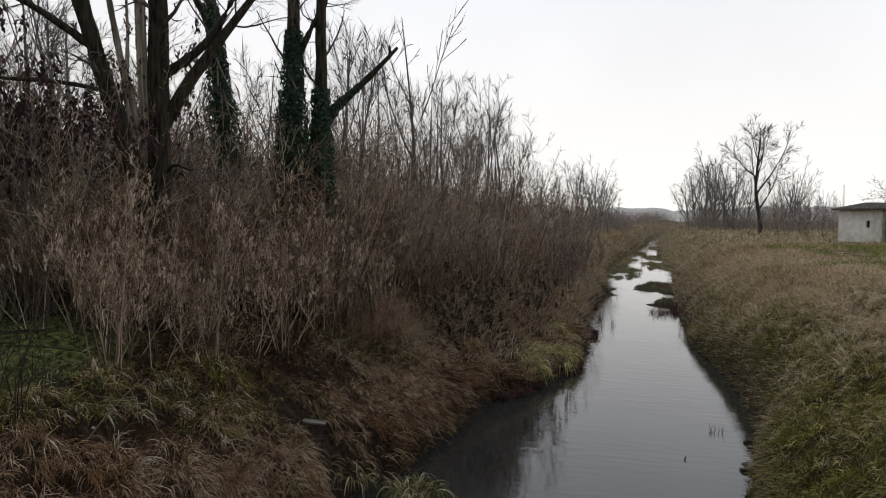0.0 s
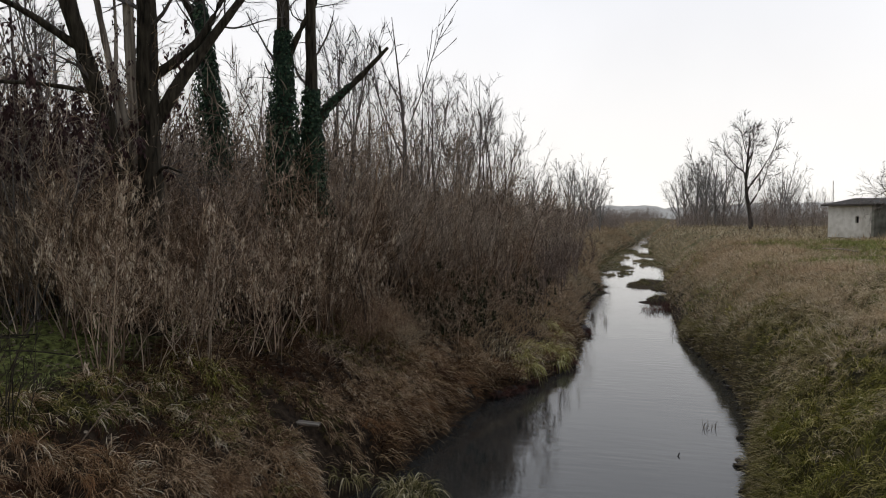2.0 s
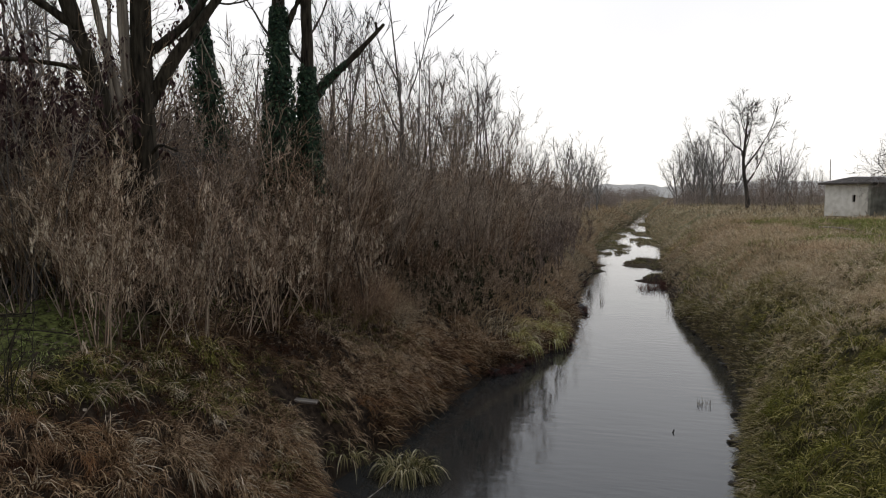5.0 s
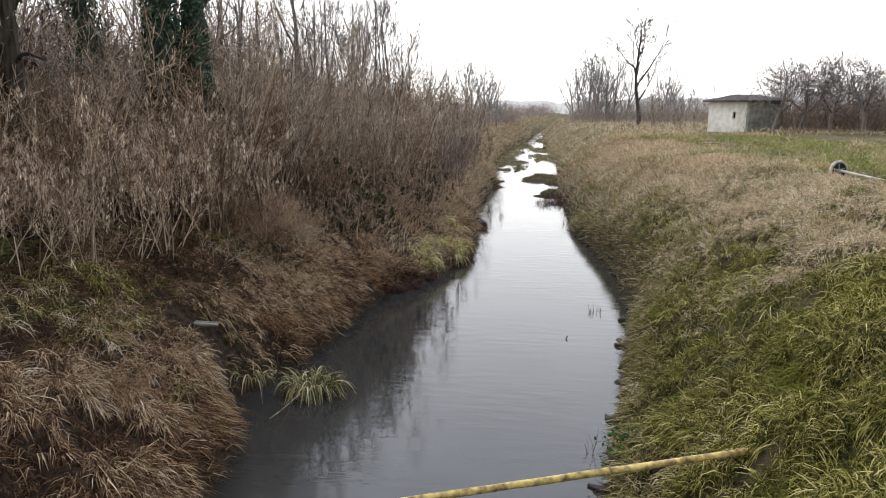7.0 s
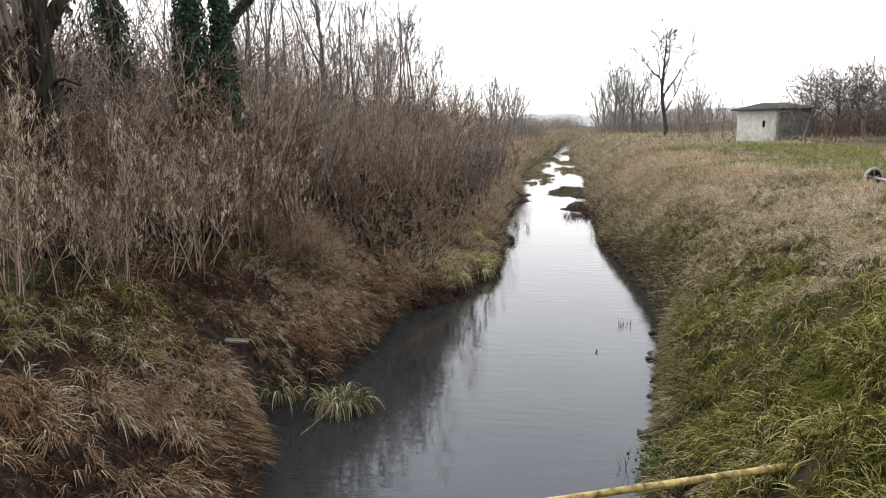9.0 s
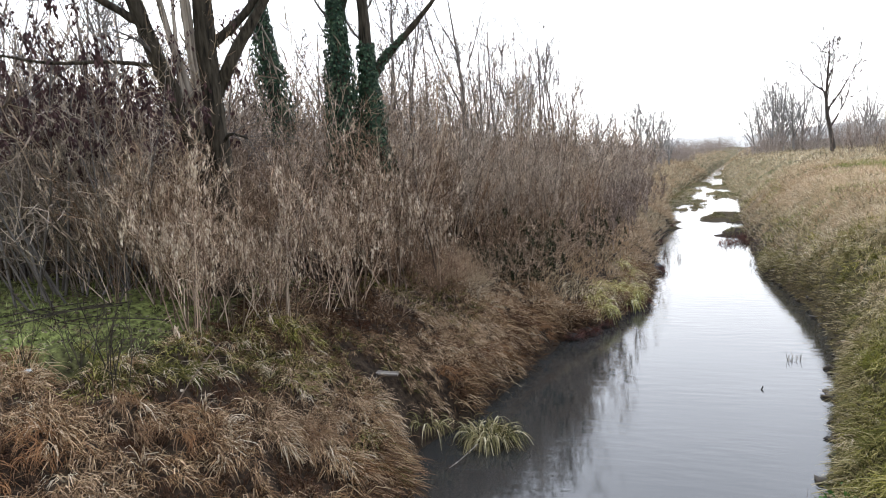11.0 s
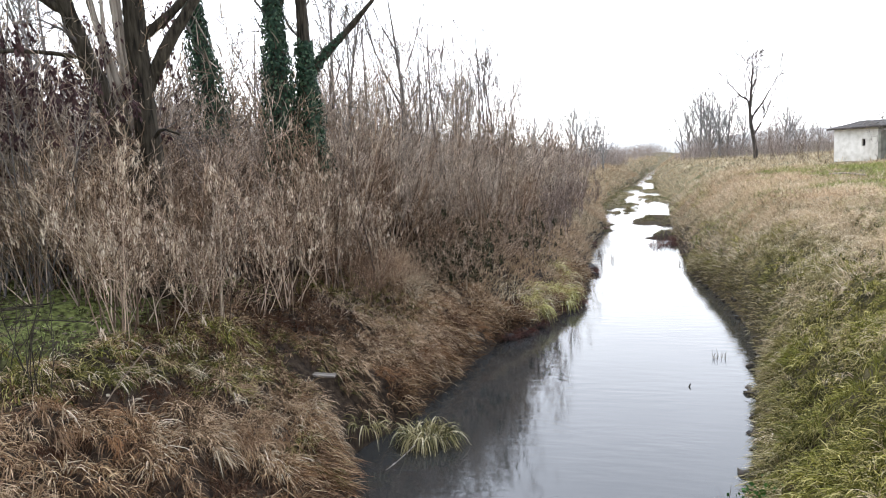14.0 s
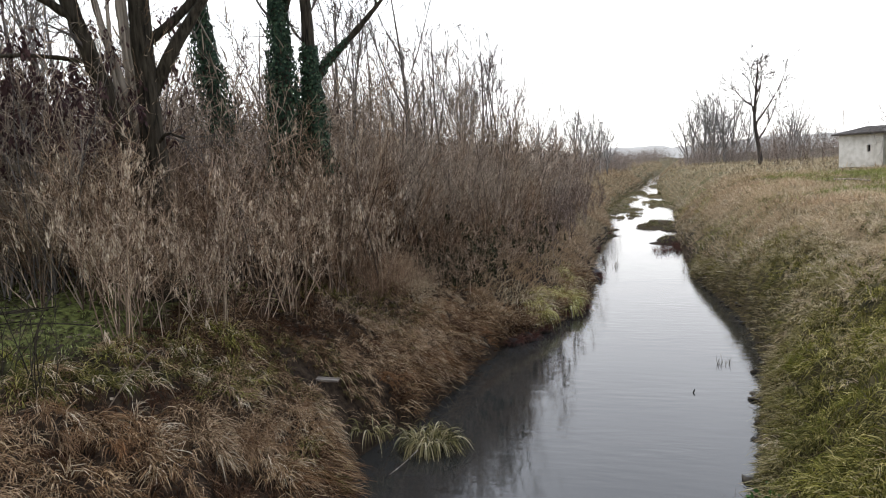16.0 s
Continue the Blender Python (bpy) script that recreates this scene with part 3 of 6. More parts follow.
def build_thicket():
    rng = np.random.default_rng(5)
    fine = (5, 0.15, 0.95, 0.6, 0.45, 0.3, 3, 0.6, 0.15, 0.06)
    finest = (2, 0.2, 0.9, 0.6, 0.25, 0.3, 2, 0.8, 0.15, 0.03)
    whips = [shrub("shrub", "tall bare grey-brown shrub with upright stems", rng, 9, 4.9, 0.17,
                   [(12, 0.12, 0.97, 0.6, 1.2, 0.5, 4, 0.32, 0.14, 0.06), fine, finest], 0.019, m, m, thin=0.0045) for m in (M_TWIG_GREY, M_TWIG, M_TWIG_GREY)]
    podded = [shrub("shrub", "bare brown shrub hung with pale dry seed pods", rng, 9, 4.1, 0.24,
                    [(10, 0.38, 0.97, 0.5, 1.1, 0.5, 3, 0.6, 0.14, 0.08), fine, finest], 0.017, M_STEM, M_TWIG, 450, M_POD, 0.12, foot=0.18, leaf_wide=0.24) for _ in range(3)]
    red = [shrub("shrub", "dense reddish-brown leafless thicket shrub", rng, 14, 3.3, 0.24,
                 [(10, 0.25, 0.95, 0.55, 1.1, 0.4, 3, 0.65, 0.16, 0.08), fine, finest], 0.015, M_TWIG_RED, M_TWIG_RED, 60, M_LITTER, 0.06, foot=0.3) for _ in range(3)]
    stool = [shrub("shrub", "clump of pale upright stems from one stool", rng, 6, 3.7, 0.26,
                   [(8, 0.45, 0.97, 0.5, 1.1, 0.5, 4, 0.6, 0.12, 0.08), (5, 0.2, 0.95, 0.6, 0.5, 0.3, 3, 0.6, 0.15, 0.05)], 0.024, M_STEM, M_TWIG, 300, M_POD, 0.12, foot=0.13, leaf_wide=0.24) for _ in range(2)]
    plant(stool, [(-8.2, 13.4, 0.95), (-7.7, 15.5, 0.9), (-8.9, 11.9, 0.85), (-9.6, 10.9, 0.8), (-8.3, 17.4, 1.0), (-8.0, 12.5, 0.7), (-10.6, 10.6, 0.75), (-7.2, 17.0, 0.75)], rng)
    bramble = [shrub("bramble", "low arching bramble of thin brown stems", rng, 24, 1.7, 0.6,
                     [(7, 0.15, 0.95, 0.7, 0.65, 0.3, 3, 0.6, 0.25, -0.08), (5, 0.1, 0.95, 0.8, 0.3, 0.3, 2, 0.6, 0.25, -0.04)],
                     0.008, M_TWIG, M_TWIG, 100, M_LITTER, 0.05, 0.45) for _ in range(3)]
    far = [shrub("shrub", "distant leafless brown shrub of the hedge", rng, 12, 4.2, 0.12,
                 [(12, 0.08, 0.97, 0.6, 1.0, 0.5, 3, 0.7, 0.18, 0.04), (4, 0.15, 0.95, 0.6, 0.55, 0.3, 3, 0.8, 0.18, 0.03)],
                 0.02, M_TWIG_GREY, M_TWIG_GREY, foot=0.9, thin=0.010, tubed=0) for _ in range(3)]
    leafy = [shrub("shrub", "dark shrub with withered purple-brown leaves still hanging", rng, 9, 5.0, 0.2,
                   [(8, 0.25, 0.97, 0.6, 1.5, 0.4, 4, 0.6, 0.15, 0.05), (5, 0.15, 0.95, 0.7, 0.6, 0.3, 3, 0.6, 0.2, 0.0), finest],
                   0.022, M_BARK_FAR, M_TWIG_GREY, 3000, M_DEADLEAF, 0.095, leaf_wide=0.45, leaf_from=2.5) for _ in range(2)]
    plant(leafy, [(-11.6, 12.9, 1.05), (-12.6, 12.3, 1.3), (-12.4, 11.2, 1.3), (-13.6, 10.3, 1.25), (-14.2, 12.0, 1.4), (-15.8, 11.0, 1.3), (-13.0, 13.2, 1.3), (-15.4, 14, 1.4), (-17.2, 12.6, 1.4), (-13.2, 11.6, 1.35)], rng)
    # near thicket behind the crest of the left bank
    lots = {"whip": [], "pod": [], "red": [], "bramble": []}
    every = []
    for _ in range(4000):
        y = rng.uniform(7.6, 34)
        s = 2.7 + max(0.0, 11.5 - y) * 0.5 + 9.5 * rng.random() ** 1.6
        x = float(np.interp(y, LEFT_Y, LEFT_X)) - s
        if x < -8.2 and y < 9.4 + max(0, -x - 9) * 0.5:      # the open patch of turf
            continue
        if any((x - a) ** 2 + (y - b) ** 2 < (0.7 + 0.016 * y) ** 2 for a, b in every):
            continue
        kind = ("red", "pod", "whip", "whip")[int(rng.integers(0, 4))] if s > 3.6 else ("red", "bramble", "pod", "bramble")[int(rng.integers(0, 4))]
        if kind in ("red", "bramble") and 10.5 < y < 18.5 and s < 4.2 and rng.random() < 0.7:      # bare litter under the first stems
            continue
        if kind == "whip" and y < 11.5:
            kind = "pod"
        grown = float(np.interp(y, (8, 13, 20, 34), (0.72, 0.86, 1.0, 1.05))) * (0.75 if s < 3.4 else 1.0) * (1.22 if kind == "whip" and y > 17 else 1.0)
        lots[kind].append((x, y, grown))
        every.append((x, y))
        if len(every) > 128:
            break
    plant(whips, lots["whip"], rng)
    plant(podded, lots["pod"] + [(-9.2, 10.5, 0.6), (-9.9, 10.9, 0.62), (-8.5, 10.3, 0.6), (-10.7, 10.9, 0.64), (-8.1, 11.3, 0.68), (-11.4, 10.2, 0.6), (-7.9, 13.4, 0.85), (-8.0, 15.6, 0.95)], rng)
    plant(red, lots["red"] + [(-7.7, 16.6, 0.45), (-7.0, 16.0, 0.4), (-7.3, 17.3, 0.45), (-6.6, 16.9, 0.36), (-7.9, 15.6, 0.42)], rng)
    spill = []
    for i in range(26):
        y = 17.5 + 29 * (i / 26) ** 1.2 + float(rng.uniform(-0.5, 0.5))
        spill.append((float(np.interp(y, LEFT_Y, LEFT_X)) - float(rng.uniform(2.0, 3.3)), y, float(rng.uniform(0.5, 0.95))))
    plant(bramble, spill + lots["bramble"] + [(-6.4, 15.4, 0.55), (-5.6, 21.5, 0.8), (-5.4, 24.5, 0.8), (-6.0, 26.5, 0.9), (-5.6, 29, 0.9), (-7.2, 14.4, 0.5)], rng)
    evergreen = [shrub("bramble", "low dark evergreen bramble with small leathery leaves", rng, 16, 1.5, 0.6,
                       [(7, 0.15, 0.95, 0.7, 0.6, 0.3, 3, 0.6, 0.25, -0.08), (4, 0.1, 0.95, 0.8, 0.25, 0.3, 3, 0.6, 0.25, -0.04)],
                       0.008, M_TWIG, M_TWIG, 900, M_BRAMBLE, 0.09, 0.4, leaf_wide=0.6) for _ in range(2)]
    spots = []
    for _ in range(13):
        y = float(rng.uniform(15, 34))
        spots.append((float(np.interp(y, LEFT_Y, LEFT_X)) - float(rng.uniform(2.3, 3.3)), y, float(rng.uniform(0.55, 0.9))))
    plant(evergreen, spots + [(-6.1, 20.9, 1.15), (-6.8, 21.8, 1.25), (-5.9, 20.0, 0.9), (-6.3, 19.7, 0.9), (-5.2, 25.6, 1.0), (-5.8, 23.4, 1.0), (-6.4, 22.4, 1.1)], rng)
    # the thicket's fine undergrowth, stem by stem past counting
    n = 66000
    y = 8.5 + 34 * rng.random(n) ** 1.2
    s = 3.0 + np.where(y < 18, 0.9, 0.0) + np.maximum(0, 11.5 - y) * 0.5 + 11 * rng.random(n) ** 1.3
    x = np.interp(y, LEFT_Y, LEFT_X) - s
    clump = bumps(x, y, 1.15, 24) + 0.5 * bumps(x, y, 0.45, 25)
    ok = ~((x < -8.2) & (y < 9.8 + np.maximum(0, -x - 9) * 0.5)) & (clump > 0.05 - 0.03 * np.maximum(0, y - 18))
    x, y = x[ok], y[ok]
    n = len(x)
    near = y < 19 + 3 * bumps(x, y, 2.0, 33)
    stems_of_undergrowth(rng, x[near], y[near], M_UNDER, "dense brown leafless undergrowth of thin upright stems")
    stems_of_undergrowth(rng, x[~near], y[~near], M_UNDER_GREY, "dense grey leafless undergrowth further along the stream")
    # the hedge runs on along the stream, and closes the meadow on the far side
    hedge = []
    y = 31.0
    while y < 320:
        for lane in range(3):
            x = float(np.interp(y, LEFT_Y, LEFT_X)) - float(np.interp(y, (31, 62, 75, 100, 160, 220), (3.4, 2.9, 3.0, 4.4, 4.6, 3.4))) - lane * 2.0 - rng.uniform(0, 1.6)
            hedge.append((x, y + rng.uniform(-1, 1), float(np.interp(y, (30, 45, 70, 130, 200, 320), (1.05, 1.1, 0.95, 0.85, 0.9, 1.1)))))
        y += 1.2 + 0.04 * y
    for _ in range(115):
        hedge.append((rng.uniform(23, 52), rng.uniform(69, 80), rng.uniform(0.85, 1.35)))
    for _ in range(70):
        hedge.append((rng.uniform(5, 27), rng.uniform(112, 134), float(rng.choice((0.45, 0.6, 0.8, 1.1, 1.35)))))
    for _ in range(26):
        hedge.append((rng.uniform(15, 60), rng.uniform(126, 150), rng.uniform(0.8, 1.2)))
    for _ in range(44):
        y = rng.uniform(9, 27)
        hedge.append((rng.uniform(-30, -17) - 0.15 * y, y, rng.uniform(1.3, 1.7)))
    for _ in range(14):
        hedge.append((rng.uniform(-21, -11.5), rng.uniform(20, 33), rng.uniform(1.3, 1.55)))
    for _ in range(26):
        hedge.append((rng.uniform(-22, -13), rng.uniform(12, 22), rng.uniform(1.2, 1.6)))
    for _ in range(34):
        hedge.append((rng.uniform(-12, -4), rng.uniform(126, 160), rng.uniform(0.35, 0.7)))
    hedge += [(22.6, 66.9, 0.7), (23.8, 67.8, 0.75), (25.2, 68.6, 0.8), (15.2, 76, 0.9), (13.5, 80, 0.8)]
    near = [h for h in hedge if h[1] < 62]
    plant(far, near, rng)
    low = []
    for _ in range(46):                     # low brush at the foot of the hedge
        y = rng.uniform(27, 62)
        low.append((float(np.interp(y, LEFT_Y, LEFT_X)) - rng.uniform(2.0, 3.4), y, rng.uniform(0.25, 0.5)))
    hedge_mass(rng, [h for h in hedge if 62 <= h[1] < 100] + low, M_HEDGE, "leafless grey-brown hedges round the meadow")
    hedge_mass(rng, [h for h in hedge if h[1] >= 100], M_HEDGE_FAR, "distant hedges past the meadow, haze painted in as pale grey")


build_thicket()


def trunk_path(points, k):
    """A smooth path of k points through a few control points."""
    p = np.array(points, float)
    s = np.concatenate([[0], np.cumsum(np.linalg.norm(np.diff(p, axis=0), axis=1))])
    t = np.linspace(0, s[-1], k)
    out = np.stack([np.interp(t, s, p[:, c]) for c in range(3)], 1)
    for _ in range(2):
        out[1:-1] = (out[:-2] + 2 * out[1:-1] + out[2:]) / 4
    return out


def stem(points, r0, r1, rng, k=14, sides=12, rough=0.07):
    P = trunk_path(points, k)[None]
    r = np.linspace(r0, r1, k)[None]
    V, F = tubes(P, r, sides)
    C = np.repeat(P[0], sides, 0)
    V = C + (V - C) * (1 + rng.normal(0, rough, (len(V), 1)))
    return (V, F), P, r


def ivy_on(rng, paths, count, low, high, thick, parent):
    """Ivy leaves on their stems round the trunks between two heights."""
    got = []
    for P, r in paths:
        n = count
        t = rng.random(n)
        i = t * (P.shape[1] - 1)
        j = np.clip(i.astype(int), 0, P.shape[1] - 2)
        f = (i - j)[:, None]
        c = P[0, j] * (1 - f) + P[0, j + 1] * f
        rad = r[0, j]
        keep = (c[:, 2] > low) & (c[:, 2] < high)
        c, rad = c[keep], rad[keep]
        a = rng.random(len(c)) * 6.283
        nrm = np.stack([np.cos(a), np.sin(a), np.full(len(c), 0.15)], 1)
        lump = 1 + 0.55 * bumps(a * 1.2, c[:, 2], 0.7, 4)
        fade = np.clip((high - c[:, 2]) / 4.0, 0.2, 1)
        out = rad + thick * lump * fade * rng.uniform(0.1, 1.0, len(c)) ** 0.6
        got.append(leaves(rng, c + nrm * out[:, None], rng.uniform(0.05, 0.115, len(c)), 0.5, 0.85, unit(nrm)))
    raw_part("ivy", merged(got), M_IVY, parent, "dark green ivy leaves", smooth=False)


def poplar_clump():
    """The old tree of several stems, two of them bare of bark."""
    rng = np.random.default_rng(11)
    x, y = -10.1, 12.1
    z = float(height(x, y))
    tree = tagged(new("tree"), "old leafless tree with several dark stems and bare broken wood", "tree")
    stems = {
        "main": ([(-10.0, 12.2, z - 0.3), (-10.03, 12.22, 5.2), (-10.05, 12.2, 8.2), (-10.0, 12.2, 10.2), (-10.2, 12.5, 15.5)], 0.3, 0.11, M_BARK),
        "leaning": ([(-10.35, 12.0, z - 0.3), (-10.33, 12.0, 5.9), (-10.6, 11.75, 7.25), (-10.95, 11.4, 8.95), (-11.15, 11.25, 9.9), (-11.9, 10.9, 14.0)], 0.21, 0.12, M_BARK),
        "dead": ([(-10.1, 12.2, 6.6), (-10.28, 12.05, 7.6), (-10.31, 12.0, 8.8), (-10.36, 12.0, 10.8)], 0.1, 0.07, M_BARK_PALE),
        "splinter": ([(-10.12, 12.05, 6.9), (-10.18, 12.0, 8.2), (-10.2, 11.98, 9.6), (-10.18, 12.0, 11.2)], 0.06, 0.03, M_BARK_PALE),
        "second_splinter": ([(-10.42, 11.85, 7.1), (-10.5, 11.8, 8.1), (-10.46, 11.82, 9.3), (-10.5, 11.8, 10.6)], 0.055, 0.02, M_BARK_PALE),
        "thin_dead": ([(-10.25, 12.1, 6.6), (-10.4, 11.9, 7.6), (-10.57, 11.75, 8.6), (-10.75, 11.6, 10.0), (-10.95, 11.4, 12.0)], 0.08, 0.045, M_BARK_PALE)}
    limbs = [([(-9.95, 12.3, 7.4), (-9.58, 12.6, 8.4), (-9.22, 12.93, 9.0), (-8.9, 13.2, 9.7), (-8.0, 13.9, 11.2)], 0.16, 0.05),
             ([(-9.95, 12.3, 8.45), (-9.4, 12.77, 9.02), (-9.1, 13.05, 9.6), (-8.7, 13.4, 10.8)], 0.11, 0.04),
             ([(-11.0, 11.4, 8.9), (-11.37, 11.05, 9.26), (-11.75, 10.7, 9.6), (-12.6, 10.0, 10.0)], 0.10, 0.03),
             ([(-10.75, 11.6, 8.0), (-11.4, 11.0, 8.15), (-12.3, 10.2, 8.1), (-13.2, 9.4, 8.4)], 0.055, 0.02),
             ([(-10.0, 12.2, 6.2), (-9.6, 12.1, 6.55), (-9.3, 12.3, 6.4)], 0.05, 0.02)]
    paths = []
    for nm, (pts, r0, r1, mat) in stems.items():
        VF, P, r = stem(pts, r0, r1, rng, 36, 14, 0.09)
        raw_part("trunk", VF, mat, tree, "split grey-brown barkless stem" if mat is M_BARK_PALE else "")
        if mat is M_BARK:
            paths.append((P, r))
    for pts, r0, r1 in limbs:
        VF, P, r = stem(pts, r0, r1, rng, 12, 7)
        raw_part("limb", VF, M_BARK, tree)
        paths.append((P, r))
    got = []
    for P, r in paths:
        lv = branching(rng, P, r, [(7, 0.45, 0.98, 0.8, 1.9, 0.4, 6, 0.3, 0.16, 0.05), (5, 0.2, 0.97, 0.7, 0.8, 0.5, 5, 0.5, 0.2, 0.0), (3, 0.2, 0.97, 0.7, 0.4, 0.4, 3, 0.6, 0.2, 0.0)])
        got.append(twig_mesh(lv, rng, 2))
    tagged(raw_part("branch", merged(got), M_BARK_FAR, tree), kind="stuff")
    # fine shoots low on the stems
    got = []
    for P, r in paths[:2]:
        lv = branching(rng, P, r, [(64, 0.15, 0.52, 1.0, 1.0, 0.2, 4, 0.05, 0.22, 0.10), (4, 0.2, 0.97, 0.7, 0.35, 0.4, 3, 0.7, 0.2, 0.05)])
        got.append(twig_mesh(lv, rng, 1))
    tagged(raw_part("shoot", merged(got), M_TWIG, tree), kind="stuff")


def ivy_trees():
    rng = np.random.default_rng(12)
    z = 3.0
    tree = tagged(new("tree"), "leafless tree with two ivy-covered stems and a broken limb", "tree")
    A = stem([(-9.7, 17.35, z - 0.2), (-9.77, 17.3, 6.3), (-9.7, 17.34, 9.1), (-9.7, 17.33, 11.5), (-9.8, 17.5, 16)], 0.30, 0.10, rng, 20)
    B = stem([(-9.2, 17.6, z - 0.2), (-9.05, 17.7, 6.5), (-9.04, 17.7, 9.6), (-9.05, 17.7, 11.6), (-8.9, 17.9, 16)], 0.28, 0.06, rng, 20)
    L = stem([(-9.0, 17.7, 8.0), (-8.6, 17.93, 8.64), (-8.03, 18.24, 9.23), (-7.46, 18.54, 9.9), (-7.12, 18.72, 10.32)], 0.145, 0.05, rng, 14, 8)
    S = stem([(-7.3, 18.63, 10.1), (-7.33, 18.63, 10.38)], 0.045, 0.03, rng, 3, 6)
    U = stem([(-9.68, 17.34, 9.6), (-9.35, 17.53, 10.58), (-8.94, 17.75, 11.4), (-8.3, 18.1, 13)], 0.10, 0.04, rng, 12, 7)
    trunks = [raw_part("trunk", g[0], M_BARK, tree) for g in (A, B)]
    limbs = [raw_part("limb", g[0], M_BARK, tree) for g in (L, S, U)]
    got = []
    for _, P, r in (A, B, U):
        lv = branching(rng, P, r, [(12, 0.45, 0.98, 0.9, 2.2, 0.4, 6, 0.28, 0.14, 0.10), (5, 0.2, 0.97, 0.7, 0.9, 0.5, 5, 0.5, 0.2, 0.05), (3, 0.2, 0.97, 0.7, 0.45, 0.4, 3, 0.6, 0.2, 0.03)])
        got.append(twig_mesh(lv, rng, 2))
    tagged(raw_part("branch", merged(got), M_BARK_FAR, tree), kind="stuff")
    ivy_on(rng, [A[1:]], 17000, 4.5, 10.6, 0.4, trunks[0])
    ivy_on(rng, [B[1:]], 15000, 4.5, 9.0, 0.42, trunks[1])
    ivy_on(rng, [L[1:]], 900, 7.5, 9.2, 0.2, limbs[0])
    tree = tagged(new("tree"), "leaning tree trunk wrapped in dark ivy", "tree")
    C = stem([(-11.6, 17.2, z - 0.2), (-11.7, 17.1, 6.3), (-11.75, 17.05, 7.9), (-11.9, 16.95, 9.6), (-12.05, 16.85, 11.5), (-12.3, 16.7, 15)], 0.28, 0.10, rng, 20)
    D = stem([(-11.95, 16.9, 10.2), (-12.1, 16.8, 10.9), (-12.4, 16.6, 11.6), (-13.0, 16.2, 13)], 0.12, 0.05, rng, 10, 7)
    trunk = raw_part("trunk", C[0], M_BARK, tree)
    raw_part("limb", D[0], M_BARK, tree)
    got = []
    for _, P, r in (C, D):
        lv = branching(rng, P, r, [(10, 0.5, 0.98, 0.8, 2.0, 0.4, 6, 0.28, 0.14, 0.10), (5, 0.2, 0.97, 0.7, 0.9, 0.5, 5, 0.5, 0.2, 0.05)])
        got.append(twig_mesh(lv, rng, 2))
    tagged(raw_part("branch", merged(got), M_BARK_FAR, tree), kind="stuff")
    ivy_on(rng, [C[1:]], 13000, 4.0, 11.4, 0.34, trunk)


poplar_clump()
ivy_trees()


def bare_tree(rng, label, tall, r0, levels, lean=0.04, group="", k=10, forks=(), thin=0.0045, tubed=1, mat=M_BARK_FAR, rise=1.1, bend=0.04):
    tree = tagged(new("tree"), label, "tree", group)
    P = grow(rng, np.array([[0, 0, -0.3]]), np.array([[rng.normal(0, lean), rng.normal(0, lean), 1.0]]), np.array([tall]), k, bend, 0.02)
    r = taper(np.array([r0]), k, 0.12)
    raw_part("trunk", tubes(P, r, 7), mat, tree)
    got, extra = [], []
    for t, ang, length, *steep in forks:
        i = int(t * (k - 1))
        way = np.array([[math.cos(ang), math.sin(ang), steep[0] if steep else rise]])
        Q = grow(rng, P[:, i], way, np.array([length]), 8, 0.06, 0.12)
        q = taper(r[:, i] * 0.6, 8, 0.15)
        raw_part("limb", tubes(Q, q, 6), mat, tree)
        extra.append((Q, q))
    for A, b in [(P, r)] + extra:
        got.append(twig_mesh(branching(rng, A, b, levels, thin), rng, tubed))
    tagged(raw_part("branch", merged(got), mat, tree), kind="stuff")
    return tree


